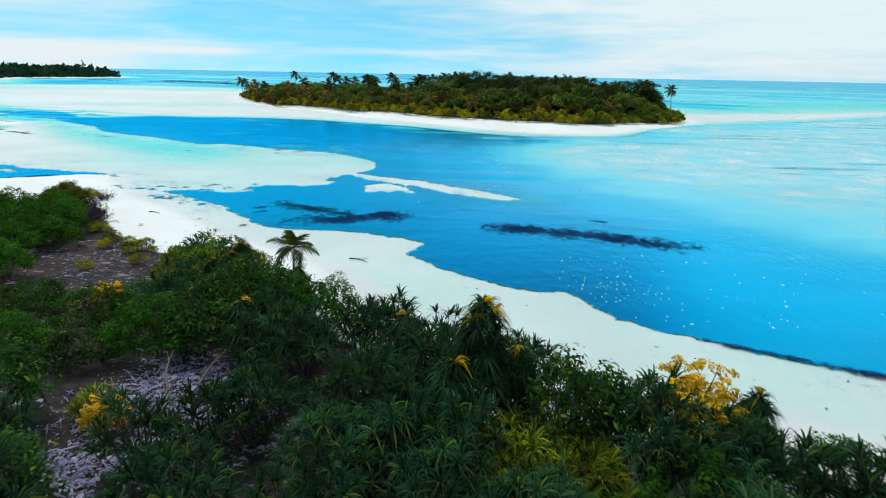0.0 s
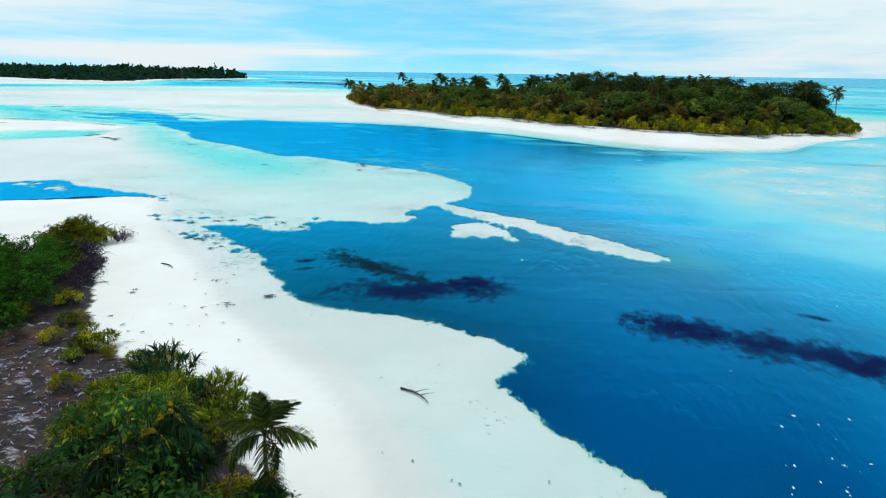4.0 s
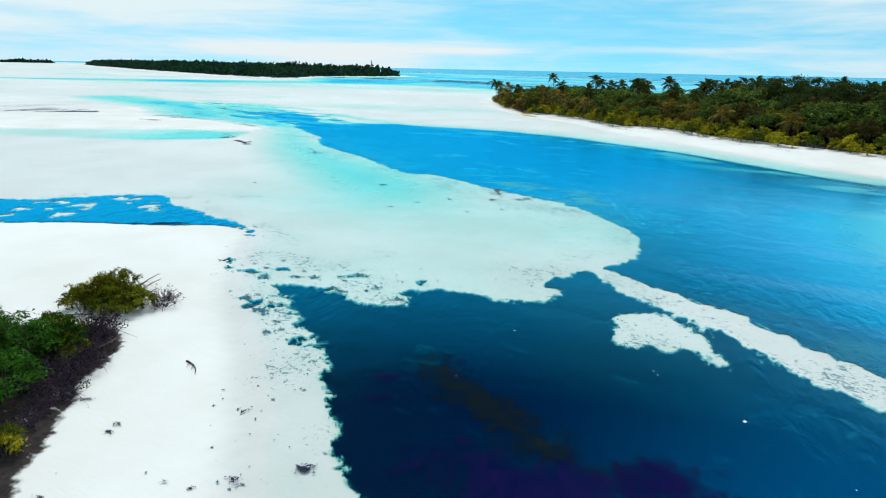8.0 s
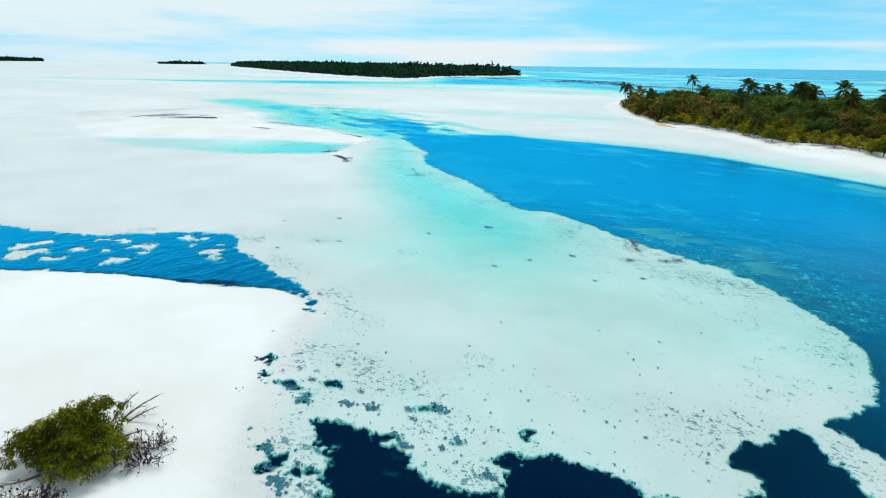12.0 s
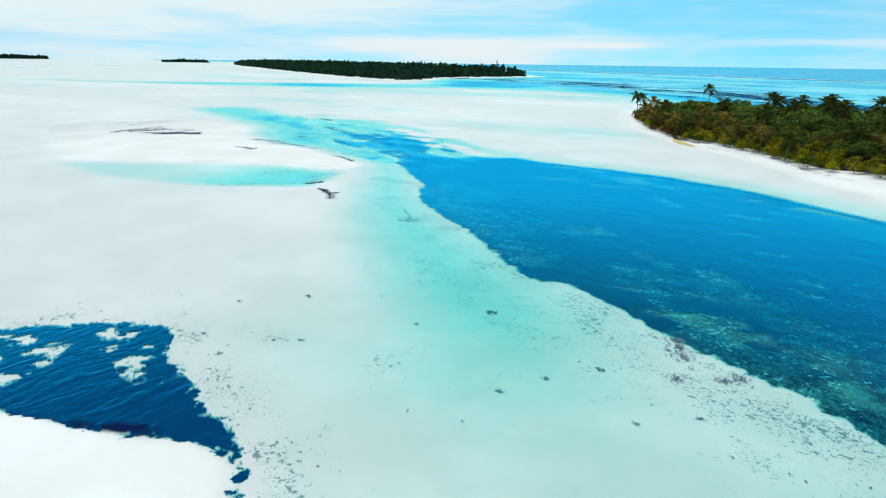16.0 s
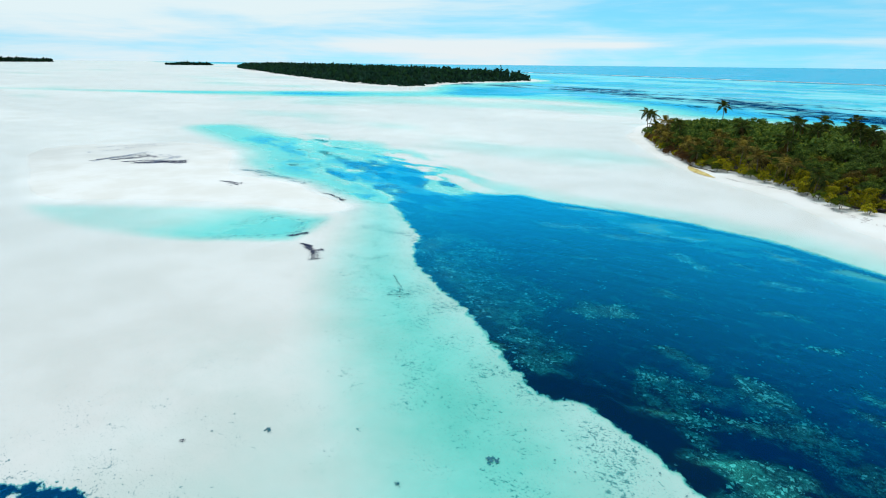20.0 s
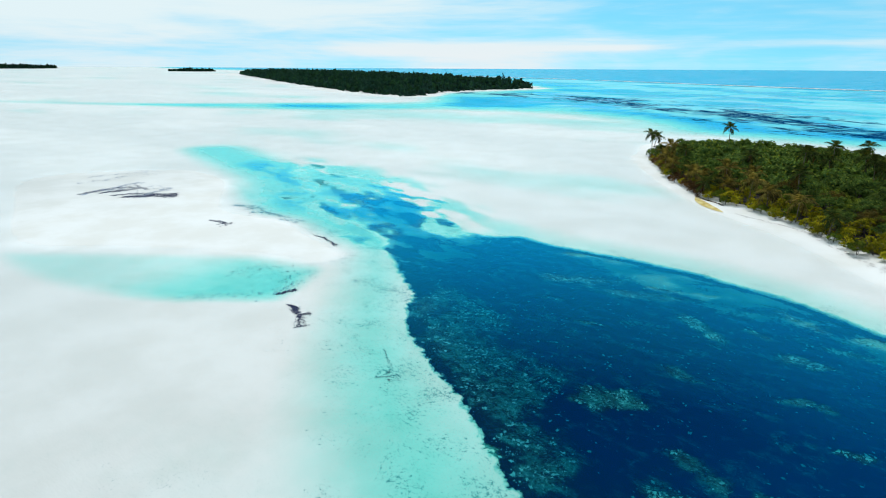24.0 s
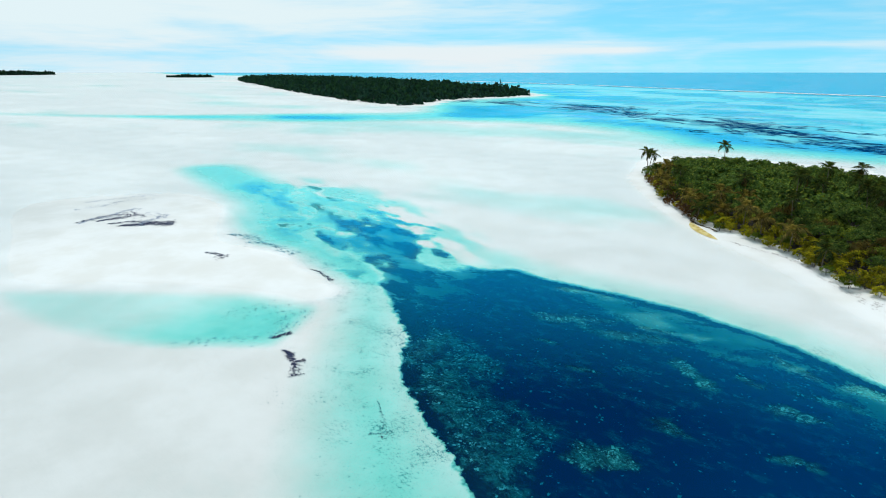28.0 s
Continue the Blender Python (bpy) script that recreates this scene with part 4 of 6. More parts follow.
# ---------------------------------------------------------------- ground and water
def build_sheets():
    xs = axis_steps(-190, 40, 0.75, -6200, 6200, 1.07)
    ys = axis_steps(24, 212, 0.75, -700, 6300, 1.066)
    gx, gy = np.meshgrid(xs, ys)
    x, y = gx.ravel(), gy.ravel()
    f = land_fields(x, y)
    n, w = len(ys), len(xs)
    i = np.arange(n * w).reshape(n, w)
    quads = np.stack([i[:-1, :-1], i[:-1, 1:], i[1:, 1:], i[1:, :-1]], -1).reshape(-1, 4)
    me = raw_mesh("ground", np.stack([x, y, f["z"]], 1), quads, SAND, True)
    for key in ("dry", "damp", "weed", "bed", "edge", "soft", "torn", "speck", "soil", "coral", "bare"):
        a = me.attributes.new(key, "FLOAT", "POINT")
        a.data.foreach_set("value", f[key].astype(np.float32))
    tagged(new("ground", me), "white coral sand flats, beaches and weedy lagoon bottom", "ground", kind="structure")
    wet = f["z"] < 0.02
    keep = wet[quads].any(1)
    q = quads[keep]
    used = np.unique(q)
    index = np.full(n * w, -1)
    index[used] = np.arange(len(used))
    me = raw_mesh("water", np.stack([x[used], y[used], np.zeros(len(used))], 1), index[q], WATER, True)
    for key in ("dry", "edge", "shal", "deep", "soft", "torn", "open", "bright"):
        a = me.attributes.new(key, "FLOAT", "POINT")
        a.data.foreach_set("value", f[key][used].astype(np.float32))
    tagged(new("water", me), "clear turquoise and deep blue lagoon water with light ripples", "water", kind="structure")


build_sheets()


def ground_z(x, y):
    """Height of the ground at a place."""
    return float(land_fields(np.array([float(x)]), np.array([float(y)]))["z"][0])


def ground_heights(pts):
    p = np.array(pts, float)
    return land_fields(p[:, 0], p[:, 1])["z"]


# ---------------------------------------------------------------- plants
def stem_mesh(rng, name, height, spread, count, r, mat):
    pieces = []
    for _ in range(count):
        a, s = rng.uniform(0, 6.283), spread * rng.uniform(0.3, 1.0)
        bend = rng.normal(size=3) * 0.12 * height
        pts = [(0.12 * math.cos(a), 0.12 * math.sin(a), -0.15)]
        for t in (0.3, 0.6, 1.0):
            pts.append((math.cos(a) * s * t + bend[0] * t * (1 - t) * 3, math.sin(a) * s * t + bend[1] * t * (1 - t) * 3, height * t ** 0.8))
        pieces.append(tube(pts, [r, r * 0.75, r * 0.5, r * 0.2], 5))
    return raw_mesh(name, *join(pieces), mat, True)


def make_shrub(seed, rx, ry, rz, leaf_mat, clumps, leaves, length, width, label, name="shrub", clump_r=0.42):
    rng = np.random.default_rng(seed)
    ob = new(name)
    child("stem", stem_mesh(rng, "stem", rz * 1.05, min(rx, ry) * 0.7, 5, 0.026 * rz ** 0.5, BARK), ob)
    child("foliage", raw_mesh("foliage", *crown(rng, rx, ry, rz * 0.72, rz * 0.42, clumps, leaves, clump_r, length, width), leaf_mat), ob)
    return tagged(ob, label, "shrub")


def make_dead_bush(seed, radius, height, label):
    """A leafless bush: a tangle of forked twigs with a few withered leaves."""
    rng = np.random.default_rng(seed)
    ob = new("dead_bush")
    pieces, tips = [], []
    for _ in range(26):
        a, lean = rng.uniform(0, 6.283), rng.uniform(0.25, 1.0)
        p = Vector((0.15 * math.cos(a), 0.15 * math.sin(a), -0.1))
        q = Vector((radius * lean * math.cos(a), radius * lean * math.sin(a), height * rng.uniform(0.4, 1.0) * (1.25 - 0.6 * lean)))
        mid = p.lerp(q, 0.5) + Vector(rng.normal(size=3)) * 0.12
        pieces.append(tube([p, mid, q], [0.03, 0.02, 0.009], 4))
        for _ in range(4):
            r = q + Vector(rng.normal(size=3)) * 0.26 * radius
            r.z = max(r.z, 0.04)
            pieces.append(tube([mid.lerp(q, rng.uniform(0.2, 0.9)), r], [0.013, 0.005], 3))
            tips.append(r)
    child("twig", raw_mesh("twig", *join(pieces), TWIG_DARK, True), ob)
    at = np.array(tips)[rng.integers(0, len(tips), 150)] + rng.normal(size=(150, 3)) * 0.07
    nrm = rng.normal(size=(150, 3))
    nrm /= np.linalg.norm(nrm, axis=1, keepdims=True)
    child("withered_leaf", raw_mesh("withered_leaf", *leaf_cloud(rng, at, nrm, 0.15, 0.07), LEAF_WITHERED), ob)["kind"] = "stuff"
    return tagged(ob, label, "bush")


def strap_rosette(rng, at, way, count, length, width, low=0.15, high=1.5, sag=0.55):
    """Long arching strap leaves round a head."""
    way = Vector(way).normalized()
    a = way.orthogonal().normalized()
    b = way.cross(a)
    verts, faces = [], []
    for i in range(count):
        t = i * 2.39996 + rng.uniform(-0.2, 0.2)
        out = a * math.cos(t) + b * math.sin(t)
        rise = rng.uniform(low, high)
        ln = length * rng.uniform(0.7, 1.15)
        side = way.cross(out).normalized() * width
        prev = None
        for s in range(5):
            u = s / 4
            c = Vector(at) + (out * (u * 0.85 + 0.03) + way * (rise * u * (1.0 - 0.35 * u))) * ln * (1 / (1 + 0.35 * abs(rise))) - Vector((0, 0, 1)) * ln * sag * u ** 2.4
            wd = side * (1 - u ** 2.2) * (0.6 if s == 0 else 1) + side * 0.04
            verts += [c + wd, c - wd]
            n = len(verts)
            if s:
                faces.append((n - 4, n - 3, n - 1, n - 2))
    return np.array(verts), np.array(faces)


def make_pandanus(seed, height, heads, label, dead=0):
    rng = np.random.default_rng(seed)
    ob = new("pandanus")
    limbs, tops = [], []
    fork = height * 0.42
    limbs.append(tube([(0, 0, -0.2), (0.05, 0, fork * 0.5), (0, 0.05, fork)], [0.13, 0.11, 0.10], 7))
    for i in range(6):
        a = i * 1.05 + rng.uniform(0, 0.4)
        limbs.append(tube([(0.55 * math.cos(a), 0.55 * math.sin(a), -0.2), (0.3 * math.cos(a), 0.3 * math.sin(a), 0.5), (0, 0, 1.0)], [0.035, 0.035, 0.04], 5))
    for i in range(heads):
        a = i * 2.4 + rng.uniform(-0.3, 0.3)
        s = height * 0.25 * math.sqrt((i + 0.3) / heads)
        top = Vector((s * math.cos(a), s * math.sin(a), height * (0.97 - 0.62 * (i / heads) ** 0.9 - rng.uniform(0, 0.06))))
        limbs.append(tube([(0, 0.05, fork * 0.9), (s * 0.5 * math.cos(a), s * 0.5 * math.sin(a), fork + (top.z - fork) * 0.4), top], [0.09, 0.07, 0.06], 6))
        tops.append((top, Vector((math.cos(a) * 0.55 * (i > 0), math.sin(a) * 0.55 * (i > 0), 1))))
    for i, limb in enumerate(limbs):
        kind = "trunk" if i == 0 else "prop_root" if i < 7 else "branch"
        child(kind, raw_mesh(kind, *limb, BARK, True), ob)
    for i, (t, w) in enumerate(tops):
        v, f = strap_rosette(rng, t - w * 0.25, w, 70, 1.0, 0.030, -0.8, 1.6, 0.5)
        child("leaf_head", raw_mesh("leaf_head", v, f, LEAF_STRAP), ob)
        if i < dead:
            for _ in range(12):
                v, f = strap_rosette(rng, t - w * 0.2 + Vector((0, 0, 0.15)), w + Vector(rng.normal(size=3)) * 0.6, 1, 0.8, 0.05)
                child("dry_leaf", raw_mesh("dry_leaf", v, f, LEAF_GOLD), ob, "golden yellow dry leaf")
    return tagged(ob, label, "pandanus")


def make_strap_clump(seed, radius, height, heads, label, mat=None):
    """A low thicket of strap-leaved heads."""
    rng = np.random.default_rng(seed)
    ob = new("strap_leaf_bush")
    limbs, pieces = [], []
    for i in range(heads):
        a = i * 2.4
        s = radius * math.sqrt((i + 0.5) / heads)
        top = Vector((s * math.cos(a), s * math.sin(a), height * rng.uniform(0.62, 1.0) * (1 - 0.35 * (s / radius) ** 2)))
        limbs.append(tube([(0.3 * s * math.cos(a), 0.3 * s * math.sin(a), -0.2), (s * 0.7 * math.cos(a), s * 0.7 * math.sin(a), top.z * 0.5), top], [0.022, 0.02, 0.018], 4))
        pieces.append(strap_rosette(rng, top - Vector((0, 0, 0.25)), (0.35 * math.cos(a), 0.35 * math.sin(a), 1), 25, 0.85, 0.030, -0.2, 2.6, 0.30))
    child("stem", raw_mesh("stem", *join(limbs), BARK, True), ob)
    child("foliage", raw_mesh("foliage", *join(pieces), mat or LEAF_STRAP), ob)
    return tagged(ob, label, "shrub")


def frond_mesh(seed, length, mat, leaflets=15):
    rng = np.random.default_rng(seed)
    rib = [Vector((length * t * (1 - 0.12 * t), 0, length * (0.55 * t - 0.80 * t * t))) for t in np.linspace(0, 1, 7)]
    pieces = [tube(rib, np.linspace(0.05, 0.012, 7), 4)]
    v, f = [], []
    for i in range(leaflets):
        t = 0.14 + 0.86 * i / (leaflets - 1)
        j = min(int(t * 6), 5)
        c = rib[j].lerp(rib[j + 1], t * 6 - j)
        ln = length * (0.34 * math.sin(math.pi * (0.18 + 0.75 * t)) + 0.04)
        for s in (-1, 1):
            tip = c + Vector((ln * 0.55, s * ln * 0.75, -ln * rng.uniform(0.3, 0.8)))
            mid = c.lerp(tip, 0.5) + Vector((0, 0, ln * 0.12))
            w = Vector((0.05 + 0.016 * length, 0, 0.02))
            n = len(v)
            v += [c - w * 0.5, c + w * 0.5, mid + w * 0.6, tip, mid - w * 0.6]
            f += [(n, n + 1, n + 2, n + 4), (n + 4, n + 2, n + 3, n + 3)]
    v = np.array(v)
    quads = np.array([a for a in f if len(set(a)) == 4])
    tris = np.array([(a[0], a[1], a[2]) for a in f if len(set(a)) == 3])
    tip_quads = np.column_stack([tris[:, 0], tris[:, 1], tris[:, 2], tris[:, 2]])
    # close each tip with a slim quad
    extra = v[tris[:, 2]] + np.array([0.02, 0.0, -0.02])
    tip_quads[:, 3] = len(v) + np.arange(len(tris))
    tip_quads = tip_quads[:, [0, 1, 2, 3]]
    pieces.append((np.concatenate([v, extra]), np.concatenate([quads, tip_quads])))
    return raw_mesh("frond", *join(pieces), mat)


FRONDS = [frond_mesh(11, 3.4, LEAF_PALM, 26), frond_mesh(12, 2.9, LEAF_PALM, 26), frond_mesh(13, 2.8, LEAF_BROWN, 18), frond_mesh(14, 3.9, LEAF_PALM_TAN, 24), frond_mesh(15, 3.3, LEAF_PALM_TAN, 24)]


def make_palm(seed, height, lean, label, fronds=15, brown=2, place=(0, 0, 0), tan=False):
    rng = np.random.default_rng(seed)
    ob = new("coconut_palm")
    a = rng.uniform(0, 6.283)
    pts = [Vector((math.cos(a) * lean * t * t, math.sin(a) * lean * t * t, height * t - 0.3 * (t == 0))) for t in np.linspace(0, 1, 7)]
    child("trunk", raw_mesh("trunk", *tube(pts, np.linspace(0.2, 0.11, 7) * (0.6 + height / 25), 7), BARK_PALM, True), ob)
    for i in range(fronds):
        old = i < brown
        me = FRONDS[2] if old else FRONDS[i % 2 + (3 if tan else 0)]
        fr = child("frond", me, ob, "withered brown frond" if old else "")
        lift = -62 if old else 66 - 118 * (i - brown) / (fronds - brown) + rng.uniform(-10, 10)
        fr.matrix_local = Matrix.Translation(pts[-1]) @ pose(0, 0, 0, rng.uniform(-14, 14), -lift, math.degrees(i * 2.4 + rng.uniform(-0.25, 0.25)))
    ob.location = place
    return tagged(ob, label, "palm tree", "island palms")


def make_tree(seed, r, height, leaf_mat, clumps, leaves, length, label, name="tree"):
    rng = np.random.default_rng(seed)
    ob = new(name)
    pieces = [tube([(0, 0, -0.4), (0.1, 0, height * 0.35), (0, 0.1, height * 0.7)], [0.05 * height ** 0.8, 0.04 * height ** 0.8, 0.03], 6)]
    for _ in range(5):
        a = rng.uniform(0, 6.283)
        pieces.append(tube([(0, 0, height * 0.3), (r * 0.35 * math.cos(a), r * 0.35 * math.sin(a), height * 0.5), (r * 0.75 * math.cos(a), r * 0.75 * math.sin(a), height * 0.72)], [0.025 * height ** 0.8, 0.02 * height ** 0.8, 0.02], 5))
    child("trunk", raw_mesh("trunk", *join(pieces), BARK, True), ob)
    child("crown", raw_mesh("crown", *crown(rng, r, r, height * 0.45, height * 0.52, clumps, leaves, r * 0.44, length, length * 0.8), leaf_mat), ob)
    return tagged(ob, label, "tree")


def scatter(rng, pts, spacing, tries, keep=None, margin=0.0):
    """Places inside a closed line, no two nearer than spacing (a number, or a function of the place)."""
    p = curve_points(pts)
    lo, hi = p.min(0), p.max(0)
    c = rng.uniform(lo, hi, (tries, 2))
    d = inside_distance(c[:, 0], c[:, 1], pts)
    got, cells = [], {}
    for (x, y), e in zip(c, d):
        if e < margin or (keep and not keep(x, y)):
            continue
        s = spacing(x, y, e) if callable(spacing) else spacing
        i, j = int(x // 6), int(y // 6)
        near = [q for a in (-1, 0, 1) for b in (-1, 0, 1) for q in cells.get((i + a, j + b), ())]
        if all((q[0] - x) ** 2 + (q[1] - y) ** 2 > (s * 0.5 + q[2] * 0.5) ** 2 for q in near):
            cells.setdefault((i, j), []).append((x, y, s))
            got.append((x, y, e))
    return got


def seen_near(x, y):
    """The part of the near island that comes into view, with a margin."""
    return y > 7.5 and abs(x) < 10 + 0.85 * y and inside_distance(np.array([x]), np.array([y]), SOIL_BARE)[0] < (0.3 if x > -28 else -0.25)


# ---------------------------------------------------------------- the near island
SHRUBS = [
    make_shrub(1, 1.5, 1.4, 2.6, LEAF, 85, 26, 0.205, 0.085, "dark green leafy shrub in the coastal thicket"),
    make_shrub(2, 1.3, 1.5, 3.2, LEAF, 85, 26, 0.205, 0.08, "tall dark green shrub with pale leaf tips"),
    make_shrub(3, 1.6, 1.6, 2.2, LEAF_DEEP, 95, 26, 0.185, 0.09, "dense rounded dark green shrub on sandy soil"),
    make_shrub(4, 1.2, 1.2, 1.6, LEAF_OLIVE, 42, 24, 0.22, 0.10, "yellow-green beach shrub at the edge of the sand"),
]
LOW = make_shrub(6, 1.6, 1.5, 1.25, LEAF, 80, 26, 0.185, 0.08, "low dark green shrub spreading over sandy soil")
STRAPS = [make_strap_clump(21, 1.5, 2.7, 28, "thicket of narrow strap-leaved screw pine"), make_strap_clump(22, 1.3, 3.3, 26, "taller strap-leaved bush with arching leaves"),
          make_strap_clump(23, 1.3, 2.0, 26, "yellow-green strap-leaved bush with sunlight in its leaf colour", LEAF_STRAP_BRIGHT)]
HERO = {"pandanus": [make_pandanus(31, 5.4, 30, "tall screw pine with arching strap leaves and a yellow head", 4), make_pandanus(32, 3.7, 20, "screw pine with strap leaves above the thicket", 1)]}
GOLD = make_shrub(41, 2.1, 1.9, 4.0, LEAF_GOLD, 120, 60, 0.15, 0.10, "shrub covered with golden yellow leaves", "golden_shrub", 0.36)
used_first = set()


def plant(source, x, y, z, size, turn, label=""):
    """The source itself the first time, then copies of it."""
    m = pose(x, y, z - 0.05, 0, 0, turn) @ Matrix.Scale(size, 4)
    if source.name not in used_first:
        used_first.add(source.name)
        source.matrix_basis = m
        ob = source
    else:
        ob = copy_thing(source, m)
        ob.matrix_basis = m
    if label:
        ob["label"] = label
    return ob


def build_near_island():
    rng = np.random.default_rng(5)
    heroes = [("pandanus", 0, 1.5, 20.1, 1.12), ("pandanus", 1, 0.4, 18.6, 1.15), ("pandanus", 1, 3.2, 21.2, 1.0), ("pandanus", 1, -1.6, 24.6, 0.95), ("pandanus", 1, -13.7, 32.4, 0.85),
              ("pandanus", 1, -12.6, 33.6, 0.9), ("pandanus", 0, -12.4, 34.2, 0.72), ("pandanus", 1, 11.4, 18.4, 0.92), ("pandanus", 1, -8.8, 33.2, 0.75), ("pandanus", 1, -9.6, 25.4, 0.95)]
    for kind, i, x, y, s in heroes:
        plant(HERO[kind][i], x, y, ground_z(x, y), s, rng.uniform(0, 360))
    plant(GOLD, 9.3, 18.7, ground_z(9.3, 18.7), 0.9, 40)
    small = make_palm(260, 6.8, 0.3, "young coconut palm in the coastal thicket", 13, 1, (-9.3, 34, ground_z(-9.3, 34)))
    small.scale = (0.5, 0.5, 0.5)
    taken = [(h[2], h[3]) for h in heroes] + [(9.3, 18.7)]
    spots = scatter(rng, NEAR_WOOD, lambda x, y, e: 1.35 if e < 6 else 1.75, 26000, seen_near, 0.3)
    zs = ground_heights([(a[0], a[1]) for a in spots])
    for (x, y, e), z in zip(spots, zs):
        if any((x - a) ** 2 + (y - b) ** 2 < 1.0 for a, b in taken):
            continue
        bald = rough_noise(np.array([x]), np.array([y]), 5.0, 44)[0]
        open_ground = min((x + 11.2) ** 2 * 0.5 + (y - 21.2) ** 2 * 0.42, (x + 12.7) ** 2 * 2.4 + (y - 16.0) ** 2 * 1.8)
        hollow = (x + 10.6) ** 2 * 0.35 + (y - 17.6) ** 2 * 0.3
        if open_ground < 8 or (hollow < 9 and rng.random() < 0.3):
            continue
        strap = rough_noise(np.array([x]), np.array([y]), 7.0, 61)[0] + (0.12 if -9 < x < 4 and y < 30 else -0.05)
        low = min(1.15, 0.85 + e * 0.09)
        west = x < -24.5 and y > 33
        if -20.5 < x < -11.5 and 35.2 < y < 42.5:
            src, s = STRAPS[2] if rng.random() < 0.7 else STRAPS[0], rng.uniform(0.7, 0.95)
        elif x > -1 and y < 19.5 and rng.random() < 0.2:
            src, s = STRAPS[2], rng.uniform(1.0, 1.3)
        elif -12 < x < 4 and y < 20 and rng.random() < (0.75 if y > 17 else 1.1):
            src, s = STRAPS[int(rng.integers(2))], rng.uniform(0.95, 1.2)
        elif west:
            src, s = SHRUBS[2], rng.uniform(0.85, 1.1) * min(1.0, 0.72 + e * 0.1)
        elif x < -15.5 and y > 24:
            src, s = LOW, rng.uniform(0.8, 1.15)
        elif strap > 0.53:
            src, s = STRAPS[int(rng.integers(2))], rng.uniform(0.9, 1.2) * low
        elif e < 1.6 and rng.random() < 0.45:
            src, s = SHRUBS[3], rng.uniform(0.75, 1.1)
        else:
            src, s = SHRUBS[int(rng.integers(3))], rng.uniform(0.85, 1.25) * low
        plant(src, x, y, z, s, rng.uniform(0, 360))


def build_thicket_behind():
    """The rest of the near island's thicket, joined: the path never comes near it."""
    rng = np.random.default_rng(6)
    spots = scatter(rng, NEAR_WOOD, 3.6, 9000, lambda x, y: not seen_near(x, y) and -95 < x < 46 and y > -45 and not (y > 7.5 and abs(x) < 10 + 0.85 * y) and inside_distance(np.array([x]), np.array([y]), SOIL_BARE)[0] < 0, 0.5)
    zs = ground_heights([(a[0], a[1]) for a in spots])
    pieces = []
    for (x, y, e), z in zip(spots, zs):
        me = next(c for c in SHRUBS[int(rng.integers(3))].children if c.name.startswith("foliage")).data
        v = np.empty(len(me.vertices) * 3, np.float32)
        me.vertices.foreach_get("co", v)
        v = v.reshape(-1, 4, 3)[::9]
        v = v.mean(1, keepdims=True) + (v - v.mean(1, keepdims=True)) * 2.8
        m = np.array(pose(x, y, z, 0, 0, rng.uniform(0, 360)) @ Matrix.Scale(rng.uniform(1.2, 1.7), 4))
        pieces.append((v.reshape(-1, 3) @ m[:3, :3].T + m[:3, 3], np.arange(len(v) * 4).reshape(-1, 4)))
    tagged(new("coastal_thicket", raw_mesh("coastal_thicket", *join(pieces), LEAF_DEEP)), "dense green coastal thicket covering the near island", "shrubs", kind="stuff")


build_near_island()
build_thicket_behind()


